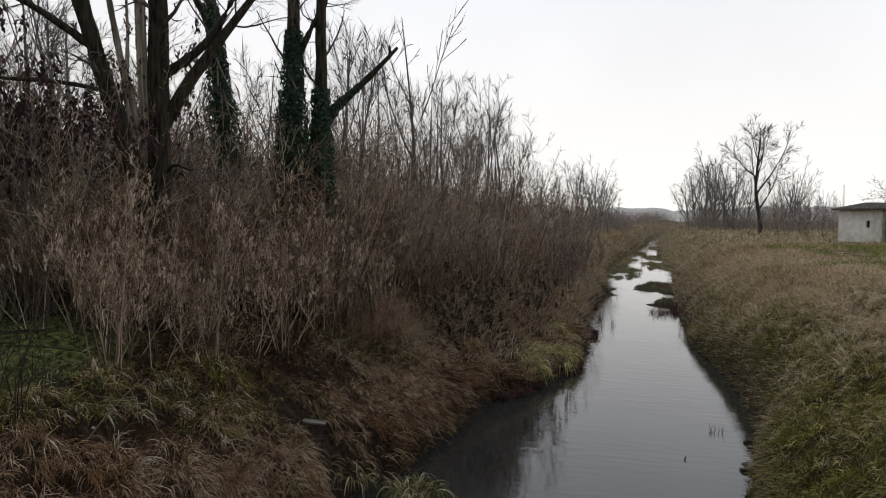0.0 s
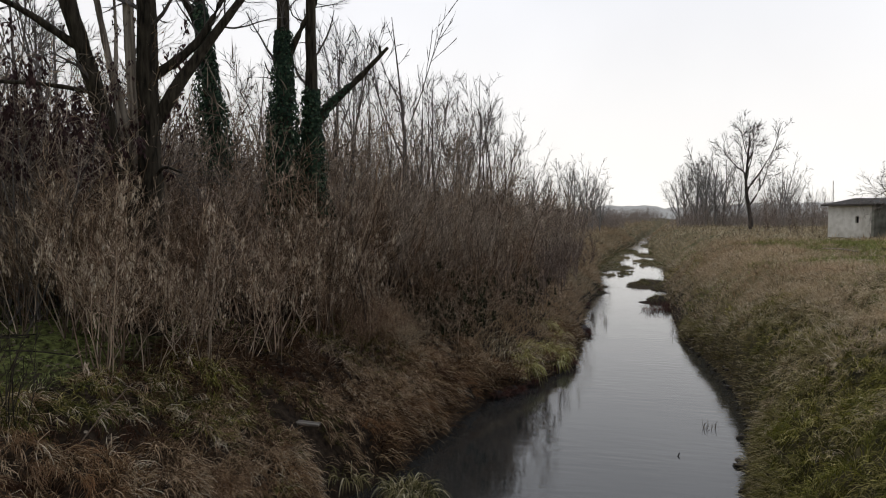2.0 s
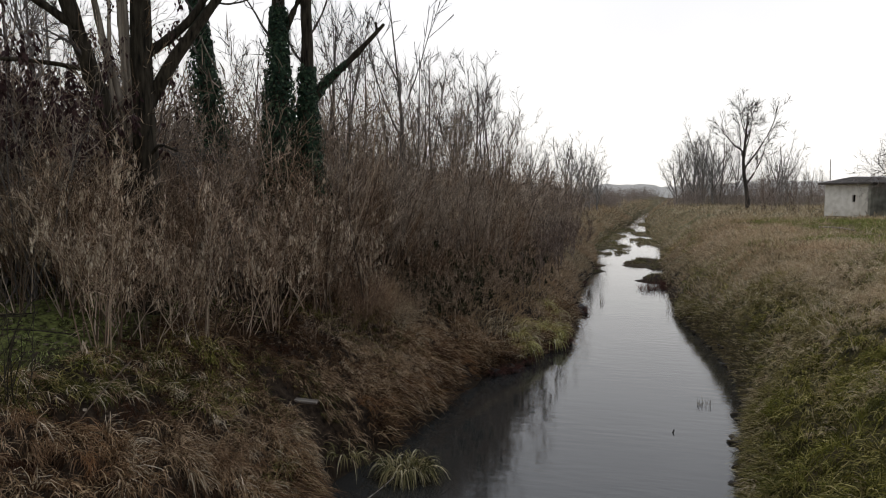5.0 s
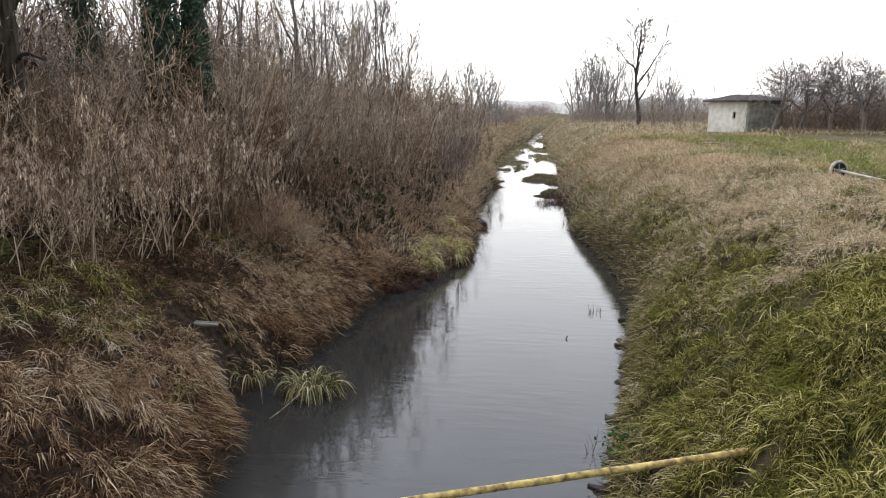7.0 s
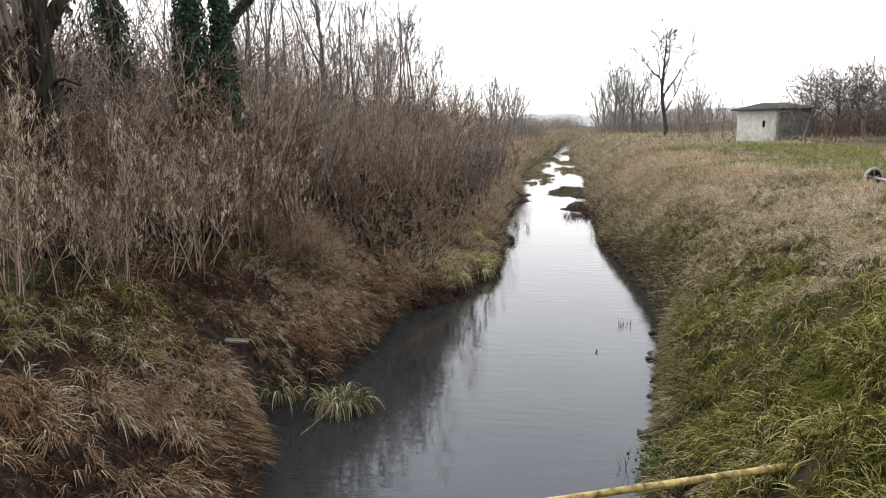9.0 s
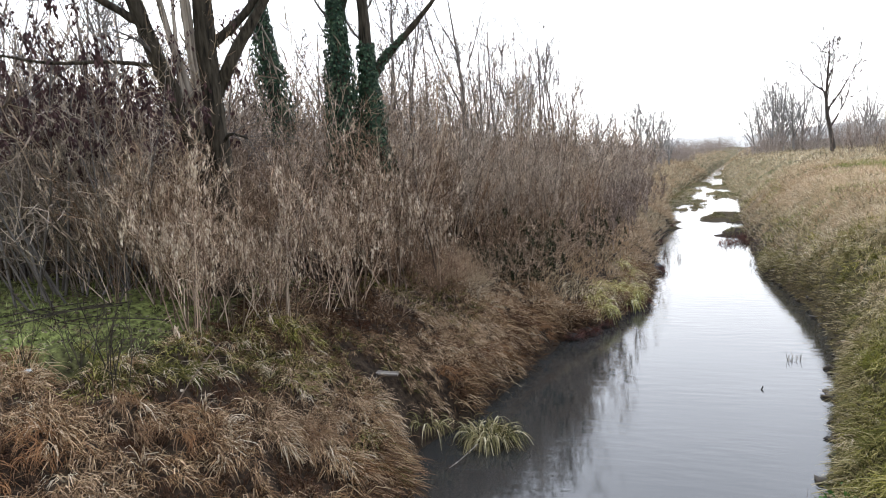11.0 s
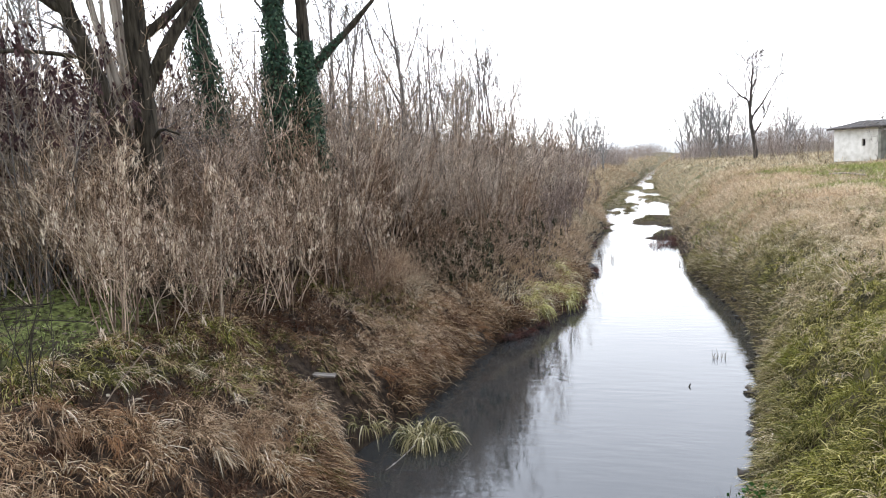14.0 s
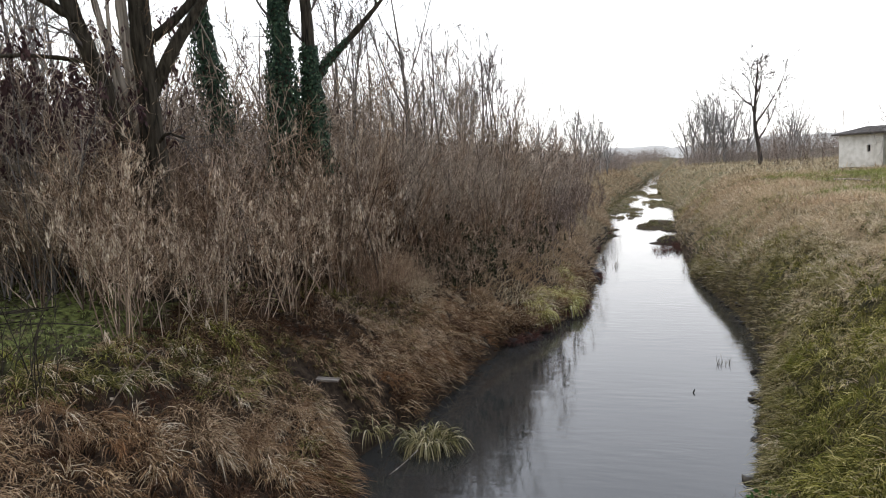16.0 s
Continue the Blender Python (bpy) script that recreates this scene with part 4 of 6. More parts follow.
def build_far_trees():
    rng = np.random.default_rng(21)
    big = bare_tree(rng, "tall leafless tree standing alone on the meadow", 13.2, 0.3,
                    [(9, 0.3, 0.98, 0.6, 2.6, 0.5, 6, 0.5, 0.1, 0.04), (6, 0.2, 0.97, 0.55, 1.4, 0.45, 4, 0.6, 0.12, 0.03), (4, 0.2, 0.95, 0.55, 0.9, 0.4, 3, 0.7, 0.12, 0.02)],
                    0.02, k=14, thin=0.0155, rise=2.2, mat=M_BARK_MID, bend=0.06,
                    forks=((0.25, 0.1, 5.6, 1.5), (0.42, 0.0, 8.6, 1.25), (0.47, 1.9, 5.0, 1.8), (0.58, 3.2, 4.6, 0.75), (0.54, 5.2, 5.4, 1.6), (0.66, 0.4, 4.2, 2.2), (0.72, 3.0, 4.2, 2.8)))
    set_down(big, 13.5, 97, 0, 1.06, True)
    mid = []
    for _ in range(3):                      # several limbs fan out from low down
        fan = [(float(rng.uniform(0.1, 0.55)), float(i * 0.7 + rng.uniform(0, 0.5)), float(rng.uniform(5.5, 8.5))) for i in range(10)]
        mid.append(bare_tree(rng, "leafless tree of the far grove, haze painted into its pale bark", 10.5, 0.2,
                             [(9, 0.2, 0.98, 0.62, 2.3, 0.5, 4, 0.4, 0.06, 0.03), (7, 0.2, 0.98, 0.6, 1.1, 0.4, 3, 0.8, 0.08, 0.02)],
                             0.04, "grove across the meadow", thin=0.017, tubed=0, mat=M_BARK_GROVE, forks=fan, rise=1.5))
    places = [(6.2, 126, 0.85), (7.5, 129, 1.0), (8.8, 124, 1.12), (10.4, 127, 1.2), (11.8, 125, 1.12), (13.6, 130, 1.12), (15.5, 128, 1.0), (9.6, 131, 1.1),
              (21.5, 124, 0.95), (22.8, 127, 1.0), (24.6, 131, 0.8), (28, 140, 0.6), (31, 143, 0.65),
              (-18, 112, 0.98), (-16.2, 108, 0.85), (-14, 110, 0.8), (-12, 112, 1.02), (-10.4, 109, 0.9), (-8.4, 112, 1.0), (-7.6, 108, 0.8), (-6.6, 111, 0.75)]
    plant(mid, places, rng, (0.95, 1.05))
    orchard = [bare_tree(rng, "gnarled leafless fruit tree by the hut", 5.6, 0.17,
                         [(9, 0.3, 0.98, 1.1, 2.6, 0.3, 7, 0.5, 0.28, 0.06), (7, 0.15, 0.97, 0.8, 1.5, 0.4, 5, 0.6, 0.22, 0.05), (5, 0.15, 0.97, 0.7, 0.8, 0.4, 3, 0.8, 0.15, 0.03)],
                         0.03, "fruit trees by the hut", forks=((0.36, 0.5, 3.2, 0.9), (0.42, 3.3, 3.4, 0.8), (0.5, 1.9, 2.8, 1.0), (0.55, 5.0, 2.6, 1.1)), thin=0.011, mat=M_BARK_ORCHARD, bend=0.16) for _ in range(3)]
    plant(orchard, [(20.1, 63, 1.1), (22.6, 64, 1.15), (25.4, 65, 1.1), (28.6, 66, 1.15), (32, 66, 1.1), (36, 69, 1.1)], rng, (0.95, 1.08))
    young = [bare_tree(rng, "slender leafless young tree rising from the thicket", 9.0, 0.085,
                       [(10, 0.3, 0.95, 0.55, 1.5, 0.5, 5, 0.34, 0.09, 0.03), (6, 0.25, 0.97, 0.6, 0.7, 0.4, 3, 0.7, 0.12, 0.02)],
                       0.03, "young trees of the thicket", thin=0.009, rise=2.2,
                       forks=((0.5, float(rng.uniform(0, 3)), 4.4), (0.56, float(rng.uniform(3, 6)), 4.0), (0.7, float(rng.uniform(0, 6)), 2.6))) for _ in range(3)]
    places = [(-8.8, 36.8, 1.1), (-9.2, 33.5, 0.95), (-10.4, 27.5, 0.95), (-11.8, 24.5, 1.1), (-11.0, 26.0, 1.0), (-7.6, 35.0, 0.95), (-7.0, 31.5, 0.85), (-12.9, 27, 1.2), (-9.0, 48.5, 0.95), (-10.6, 40, 0.95), (-8.5, 43.5, 0.82), (-8.6, 30.5, 0.72)]
    for _ in range(24):                     # further along the stream
        y = float(rng.uniform(20, 62))
        places.append((float(np.interp(y, LEFT_Y, LEFT_X)) - float(rng.uniform(5.0, 10.5)), y, float(rng.uniform(0.65, 1.0))))
    for _ in range(20):                     # behind the old trees
        places.append((float(rng.uniform(-27, -13)), float(rng.uniform(11, 30)), float(rng.uniform(0.85, 1.2))))
    plant(young, places, rng, (0.95, 1.05))
    forked = bare_tree(rng, "slender forked leafless tree above the thicket", 9.6, 0.11, [(6, 0.3, 0.95, 0.45, 1.9, 0.5, 5, 0.5, 0.05, 0.03), (4, 0.25, 0.97, 0.5, 0.8, 0.4, 3, 0.7, 0.08, 0.02)],
                       0.01, "young trees of the thicket", thin=0.014, rise=2.0, forks=((0.5, 3.4, 5.2), (0.56, 0.2, 4.6), (0.7, 2.8, 3.0)))
    set_down(forked, -9.55, 27.7, 0.0, 1.12, True)


build_far_trees()


# ---- grass ----
def slope_down(x, y):
    e = 0.4
    gx, gy = (height(x + e, y) - height(x - e, y)) / (2 * e), (height(x, y + e) - height(x, y - e)) / (2 * e)
    return np.stack([-gx, -gy, 0 * gx], 1)


TRODDEN = [((9.15, 22.5), (9.8, 19.4), 0.8), ((2.1, 7.0), (2.55, 7.2), 0.2), ((-6.55, 11.6), (-6.0, 11.6), 0.26)]   # flattened round the axle, the pipe and the plank


def grass(name, label, mat, rng, centres, per, radius, length, width, droop, fine, lay=0.6, up=1.0, mess=0.4, fan_out=0.35, hang=(0.0, 0.0, 0.0)):
    """Tufts round the centres, whose blades lean together and hang downhill."""
    n = len(centres)
    az = rng.random(n) * 6.283
    tuft_lean = np.stack([np.cos(az), np.sin(az), 0 * az], 1) * rng.uniform(0.0, 0.8, (n, 1)) * lay
    tall = rng.uniform(0.65, 1.25, n)
    off = rng.normal(0, radius, (n * per, 2))
    pos = np.repeat(centres, per, 0) + off
    z = height(pos[:, 0], pos[:, 1])
    ok = z > 0.03
    for (x0, y0), (x1, y1), gap in TRODDEN:
        t = np.clip(((pos[:, 0] - x0) * (x1 - x0) + (pos[:, 1] - y0) * (y1 - y0)) / ((x1 - x0) ** 2 + (y1 - y0) ** 2), 0, 1)
        ok &= np.hypot(pos[:, 0] - x0 - t * (x1 - x0), pos[:, 1] - y0 - t * (y1 - y0)) > gap
    down = slope_down(pos[:, 0], pos[:, 1])
    fan = np.concatenate([off / radius * fan_out, np.zeros((n * per, 1))], 1)
    lean = np.repeat(tuft_lean, per, 0) + down * 0.45 * lay + fan + np.array(hang)
    way = lean + rng.normal(0, mess, (n * per, 3)) + np.array([0, 0, up])
    way[:, 2] = np.abs(way[:, 2])
    dr = lean * 0.45 + down * 0.45 + rng.normal(0, mess * 0.5, (n * per, 3)) + np.array([0, 0, -droop])
    ln = np.repeat(tall, per) * length * rng.uniform(0.5, 1.3, n * per)
    w = width * rng.uniform(0.6, 1.3, n * per)
    base = np.stack([pos[:, 0], pos[:, 1], z - 0.02], 1)
    V, F = ribbons(base[ok], way[ok], dr[ok], ln[ok], w[ok], rng, fine)
    ob = raw_part(name, (V, F), mat, smooth=False)
    return tagged(ob, label, "grass", kind="stuff")


def locks(name, label, mat, rng, centres, per_tuft, per_lock, radius, length, width, fan_out=0.7, down_pull=0.5, up=0.7, droop=0.55, mess=0.16, hang=(0.0, 0.0), lift=0.05):
    """Long grass in locks: the blades of a lock fall together, over one another, and come to lie on the slope."""
    centres = centres[centres[:, 1] > 4.3]
    n = len(centres) * per_tuft
    centre = np.repeat(centres, per_tuft, 0)
    a, q = rng.random(n) * 6.283, np.sqrt(rng.random(n)) * radius
    foot = centre + np.stack([np.cos(a), np.sin(a)], 1) * q[:, None]
    down = slope_down(centre[:, 0], centre[:, 1])[:, :2]
    flow = np.stack([np.cos(a), np.sin(a)], 1) * (fan_out * rng.uniform(0.3, 1.0, n))[:, None] + down * down_pull + np.array(hang) + rng.normal(0, 0.25, (n, 2))
    tall = np.repeat(rng.uniform(0.75, 1.2, len(centres)), per_tuft) * length * rng.uniform(0.6, 1.2, n)
    rise = up * rng.uniform(0.35, 1.15, n)
    m = n * per_lock
    base = np.repeat(foot, per_lock, 0) + rng.normal(0, 0.028, (m, 2))
    d = unit(np.concatenate([np.repeat(flow, per_lock, 0) + rng.normal(0, mess, (m, 2)), np.repeat(rise, per_lock)[:, None] + rng.normal(0, mess, (m, 1))], 1))
    ln = np.repeat(tall, per_lock) * rng.uniform(0.6, 1.15, m)
    z = height(base[:, 0], base[:, 1]) + 0.02
    ok = z > 0.08
    for (x0, y0), (x1, y1), gap in TRODDEN:
        t = np.clip(((base[:, 0] - x0) * (x1 - x0) + (base[:, 1] - y0) * (y1 - y0)) / ((x1 - x0) ** 2 + (y1 - y0) ** 2), 0, 1)
        ok &= np.hypot(base[:, 0] - x0 - t * (x1 - x0), base[:, 1] - y0 - t * (y1 - y0)) > gap
    base, d, ln, z = base[ok], d[ok], ln[ok], z[ok]
    m = len(base)
    side = unit(np.cross(d, np.array([0, 0, 1.0])) + rng.normal(0, 0.45, (m, 3))) * (width * rng.uniform(0.6, 1.3, m) * 0.5)[:, None]
    over = lift * rng.random(m) ** 1.5 + 0.03
    p, rows = np.concatenate([base, z[:, None] - 0.02], 1), []
    for i in range(3):
        w = (1.0, 0.95, 0.7)[i]
        rows += [p - side * w, p + side * w]
        p = p + d * (ln / 3)[:, None]
        p[:, 2] = np.maximum(p[:, 2], np.maximum(height(p[:, 0], p[:, 1]), 0.0) + over)
        d = unit(d + rng.normal(0, 0.12, (m, 3)) + np.array([0, 0, -droop * 1.3]))
    rows.append(p)
    V = np.stack(rows, 1)
    faces = [(0, 1, 3), (0, 3, 2), (2, 3, 5), (2, 5, 4), (4, 5, 6)]
    F = (np.arange(m)[:, None, None] * 7 + np.array(faces)[None]).reshape(-1, 3)
    return tagged(raw_part(name, (V.reshape(-1, 3), F), mat, smooth=False), label, "grass", kind="stuff")


def scatter(rng, n, x0, x1, y0, y1):
    return np.stack([rng.uniform(x0, x1, n), rng.uniform(y0, y1, n)], 1)


def build_grass():
    rng = np.random.default_rng(31)
    # right bank: matted green grass low down and near, straw on the crest
    tops = mound_tops(0.8, 8.8, 4.5, 27, 0.8, 5)
    p = np.concatenate([tops + rng.normal(0, 0.16, tops.shape) for _ in range(3)] + [scatter(rng, 1150, 0.8, 8.8, 5.5, 26), scatter(rng, 260, 2.0, 5.0, 5.5, 9.5)])
    s = p[:, 0] - right_edge(p[:, 1])
    keep = (s > 0.22) & ~((s < 0.5) & (p[:, 1] > 18))
    p, s = p[keep], s[keep]
    field = bumps(p[:, 0], p[:, 1], 2.6, 8) * 0.55 + bumps(p[:, 0], p[:, 1], 0.9, 9) * 0.4 - np.clip((p[:, 1] - 14) / 10, -0.7, 0.55) * np.clip((s - 0.5) / 1.5, 0.1, 1) + 0.3 * np.clip((12 - p[:, 1]) / 2, 0, 1) - 0.35 * np.clip((s - 2.6) / 0.8, 0, 1) * np.clip((p[:, 1] - 10) / 2, 0, 1) + 0.22 * (s < 2.6) + 0.25 * ((s < 1.7) & (p[:, 1] < 15)) + rng.normal(0, 0.25, len(p))
    shade = bumps(p[:, 0], p[:, 1], 1.0, 47) + rng.normal(0, 0.35, len(p))
    mat_of = np.where(field > 0.02, np.where(shade > 0.2, 1, 0), np.where((s < 2.2) & (shade > -0.5) | (shade > 0.5), 3, 2))
    fall = dict(fan_out=0.6, down_pull=0.3, up=0.7, droop=0.5, mess=0.27, hang=(0.0, -0.1), lift=0.12)
    locks("green_grass", "thick wet green grass matted on the bank", M_GREEN, rng, p[mat_of == 0], 9, 8, 0.36, 0.34, 0.012, **fall)
    locks("green_grass", "dark olive grass matted on the bank", M_OLIVE, rng, p[mat_of == 1], 9, 8, 0.36, 0.33, 0.012, **fall)
    locks("dry_grass", "matted straw-coloured dry grass on the bank", M_STRAW, rng, p[mat_of == 2], 8, 8, 0.36, 0.36, 0.012, **fall)
    locks("dry_grass", "dull olive straw matted on the bank", M_DULL, rng, p[mat_of == 3], 8, 8, 0.36, 0.35, 0.012, **fall)
    pick = rng.random(len(p)) < 0.45
    locks("dry_grass", "bleached wisps lying over the green grass", M_PALE, rng, p[pick & (field < 0.35) & ((s > 2.2) | (rng.random(len(p)) < 0.35))], 3, 7, 0.3, 0.46, 0.011, **fall)
    # pale feathery grass in drifts on the crest
    p = scatter(rng, 2600, 2.6, 11, 14, 46)
    s = p[:, 0] - right_edge(p[:, 1])
    p = p[(s > 1.8) & (s < 7) & (bumps(p[:, 0], p[:, 1], 2.6, 28) + 0.7 * bumps(p[:, 0], p[:, 1], 0.7, 29) + np.clip((p[:, 1] - 16) / 12, -0.6, 0.3) > 0.25)]
    grass("dry_grass", "pale feathery grass in drifts on the bank", M_PALE, rng, p, 26, 0.2, 0.42, 0.014, 0.5, False, 0.7, mess=0.6)
    p = scatter(rng, 1500, 6.0, 15, 12, 27)
    grass("green_grass", "short green grass on top of the bank", M_TURF, rng, p, 16, 0.2, 0.2, 0.018, 0.4, False)
    p = scatter(rng, 4700, 1.2, 19, 24, 62)
    s = p[:, 0] - right_edge(p[:, 1])
    p = p[s > np.where(p[:, 1] < 32, 0.4, 0.1)]
    g = bumps(p[:, 0], p[:, 1], 3.5, 12) * 0.6 + bumps(p[:, 0], p[:, 1], 1.1, 13) * 0.4 + np.clip((p[:, 0] - 7.0) / 4, -0.3, 0.6) + rng.normal(0, 0.25, len(p)) > 0.25
    grass("green_grass", "short green meadow grass", M_TURF, rng, p[g], 12, 0.22, 0.26, 0.026, 0.4, False)
    shade = bumps(p[:, 0], p[:, 1], 1.6, 44) + rng.normal(0, 0.4, len(p))
    low = p[:, 0] - right_edge(p[:, 1]) < 2.4
    old, olive = ~g & (shade < -0.6), ~g & low & (shade > 0.6)
    lock = dict(mess=0.5, fan_out=0.45, lay=0.5)
    grass("green_grass", "olive grass low on the far bank", M_GREEN, rng, p[olive], 14, 0.2, 0.36, 0.022, 0.5, False, **lock)
    grass("dry_grass", "dull olive straw in patches of the far bank", M_DULL, rng, p[old], 13, 0.2, 0.4, 0.022, 0.4, False, **lock)
    tan = bumps(p[:, 0], p[:, 1], 2.4, 45) + rng.normal(0, 0.3, len(p)) > -0.1
    grass("dry_grass", "dry straw grass on the bank and meadow", M_STRAW, rng, p[~g & ~old & ~olive & ~tan], 12, 0.2, 0.46, 0.022, 0.4, False, **lock)
    grass("dry_grass", "tan straw in drifts along the bank", M_TAN, rng, p[~g & ~old & ~olive & tan], 12, 0.2, 0.46, 0.022, 0.4, False, **lock)
    p = np.concatenate([scatter(rng, 1500, -9, -0.8, 74, 135), scatter(rng, 1500, -9, 12, 135, 260)])
    p = p[(left_edge(p[:, 1]) - p[:, 0] > 0.1) | (p[:, 0] - right_edge(p[:, 1]) > 0.2)]
    grass("dry_grass", "tan straw on the far end of the bank", M_STRAW, rng, p[::2], 9, 0.4, 0.6, 0.05, 0.4, False)
    grass("dry_grass", "pinkish tan straw on the far end of the bank", M_TAN, rng, p[1::2], 9, 0.4, 0.6, 0.05, 0.4, False)
    p = scatter(rng, 3200, 1.0, 60, 60, 125)
    p = p[p[:, 0] - right_edge(p[:, 1]) > 0.2]
    grass("dry_grass", "pale dry grass of the far meadow", M_STRAW, rng, p, 8, 0.5, 0.5, 0.05, 0.3, False)
    # left bank: tussocks of long straw near, greener on top, dark soil round the old plank, combed straw further on
    tops = mound_tops(-11.5, -3.8, 3.6, 21, 0.8, 5)
    p = np.concatenate([tops + rng.normal(0, 0.15, tops.shape) for _ in range(2)] + [scatter(rng, 300, -11.5, -3.8, 3.6, 21)])
    s = left_edge(p[:, 1]) - p[:, 0]
    keep = (s > 0.3) & (s < 3.3 + 2.4 * np.clip((10 - p[:, 1]) / 4, 0, 1))
    p, s = p[keep], s[keep]
    y = p[:, 1]
    green = (bumps(p[:, 0], y, 1.3, 16) * 0.5 + rng.normal(0, 0.25, len(p)) + np.clip((s - np.interp(y, (7, 8, 9, 11), (3.5, 2.7, 2.1, 1.8))) / 0.8, -1, 1) > 0.0) & (y > 6.6) & (y < 11.3)
    green |= (np.hypot(p[:, 0] + 4.95, y - 9.2) < 0.55)
    soil = (y > 10.3) & (y < 14.5) & (np.abs(s - 1.9 + 0.25 * (y - 12)) < 1.2) & (rng.random(len(p)) < 0.6)
    comb = (y > 11.6) & ~green & ~soil
    straw = ~green & ~soil & ~comb
    shade = bumps(p[:, 0], y, 1.1, 48) + rng.normal(0, 0.35, len(p))
    fall = dict(fan_out=0.5, down_pull=0.55, up=0.7, droop=0.6, mess=0.24, hang=(0.1, -0.25), lift=0.1)
    locks("dry_grass", "long tawny straw tussocks spilling over the bank", M_TAWNY, rng, p[straw & (shade < 0.15)], 15, 10, 0.3, 0.46, 0.0105, **fall)
    locks("dry_grass", "rusty straw tussocks spilling over the bank", M_RUST, rng, p[straw & (shade >= 0.15)], 15, 10, 0.3, 0.46, 0.0105, **fall)
    locks("dry_grass", "bleached locks of grass on the tussocks", M_PALE, rng, p[straw & (rng.random(len(p)) < 0.5)], 3, 10, 0.24, 0.5, 0.010, **fall)
    q = scatter(rng, 1000, -9.5, -4.2, 4.2, 11.5)
    t = left_edge(q[:, 1]) - q[:, 0]
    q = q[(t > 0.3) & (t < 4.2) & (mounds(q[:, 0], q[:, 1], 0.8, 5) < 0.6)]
    locks("dry_grass", "short dark brown grass in the clefts between the tussocks", M_BROWN, rng, q, 7, 7, 0.3, 0.24, 0.012, **fall)
    locks("green_grass", "tufts of green and yellow bank grass", M_GREEN, rng, p[green & (shade < -0.2)], 11, 9, 0.34, 0.42, 0.011, **fall)
    locks("green_grass", "dark olive grass of the bank", M_OLIVE, rng, p[green & (shade >= -0.35)], 11, 9, 0.34, 0.37, 0.011, **fall)
    locks("dry_grass", "tawny blades among the green bank grass", M_TAWNY, rng, p[green & (shade < 0.5)], 8, 9, 0.36, 0.33, 0.010, **fall)
    locks("dry_grass", "pale wisps in the green bank grass", M_PALE, rng, p[green & (rng.random(len(p)) < 0.75)], 3, 8, 0.3, 0.44, 0.010, **fall)
    locks("dry_grass", "old brown grass on dark soil", M_BROWN, rng, p[soil], 11, 9, 0.42, 0.3, 0.011, **fall)
    q = scatter(rng, 620, -9.2, -4.9, 10.2, 19)
    t = left_edge(q[:, 1]) - q[:, 0]
    q = q[(t > 0.9) & (t < 3.6) & (rng.random(len(q)) < 0.75)]
    lots = bumps(q[:, 0], q[:, 1], 0.9, 73) + rng.normal(0, 0.4, len(q))
    locks("dry_grass", "flattened brown grass on the litter of the bank", M_BROWN, rng, q[lots < 0.05], 7, 8, 0.4, 0.27, 0.011, **fall)
    locks("dry_grass", "sparse tawny grass on the litter of the bank", M_TAWNY, rng, q[(lots >= 0.05) & (lots < 0.5)], 7, 8, 0.4, 0.27, 0.010, **fall)
    locks("green_grass", "sparse olive grass on the litter of the bank", M_OLIVE, rng, q[lots >= 0.5], 7, 8, 0.4, 0.25, 0.010, **fall)
    fall.update(fan_out=0.4, down_pull=0.8, hang=(0.12, -0.15), mess=0.3, up=0.5)
    p2 = scatter(rng, 420, -8, -3.8, 12.2, 21)
    s2 = left_edge(p2[:, 1]) - p2[:, 0]
    p2 = p2[(s2 > 0.35) & (s2 < 1.75 + 0.5 * bumps(p2[:, 0], p2[:, 1], 1.1, 71)) & (mounds(p2[:, 0], p2[:, 1], 0.8, 5) > 0.35)]
    lots = np.where(p2[:, 1] < 14, rng.uniform(0.62, 1.0, len(p2)), rng.random(len(p2)))
    locks("dry_grass", "rusty straw combed down the bank", M_RUST, rng, p2[lots < 0.22], 13, 9, 0.36, 0.33, 0.0125, **fall)
    locks("dry_grass", "dry straw combed down the bank", M_TAN, rng, p2[(lots >= 0.22) & (lots < 0.6)], 13, 9, 0.36, 0.33, 0.0125, **fall)
    locks("dry_grass", "bleached straw combed down the bank", M_PALE, rng, p2[(lots > 0.48) & (lots < 0.6)], 4, 9, 0.36, 0.34, 0.011, **fall)
    locks("dry_grass", "tawny straw combed down the bank", M_TAWNY, rng, p2[lots >= 0.6], 13, 9, 0.36, 0.33, 0.0125, **fall)
    p = scatter(rng, 4600, -8, -1.8, 20, 75)
    s = left_edge(p[:, 1]) - p[:, 0]
    p = p[(s > 0.08) & (s < 2.9)]
    lots = bumps(p[:, 0], p[:, 1], 2.2, 63) + rng.normal(0, 0.3, len(p))
    grass("dry_grass", "pale straw grass along the far bank", M_STRAW, rng, p[lots < -0.3], 12, 0.2, 0.44, 0.022, 0.6, False, 0.8)
    grass("dry_grass", "pinkish tan grass along the far bank", M_TAN, rng, p[lots >= -0.3], 12, 0.2, 0.44, 0.022, 0.6, False, 0.8)
    # fringes hanging over the cut foot of both banks
    y = rng.uniform(4.5, 30, 640)
    p = np.stack([left_edge(y) - rng.uniform(0.12, 0.75, 640), y], 1)
    p = p[(y < 10.2) | (y > 13.0)]                     # the cut by the sedge is bare
    red = rng.random(len(p)) < 0.5
    grass("dry_grass", "red-brown grass hanging over the cut bank", M_BROWN, rng, p[red], 34, 0.1, 0.42, 0.017, 1.0, True, mess=0.5, fan_out=0.4, hang=(0.3, -0.1, 0.0))
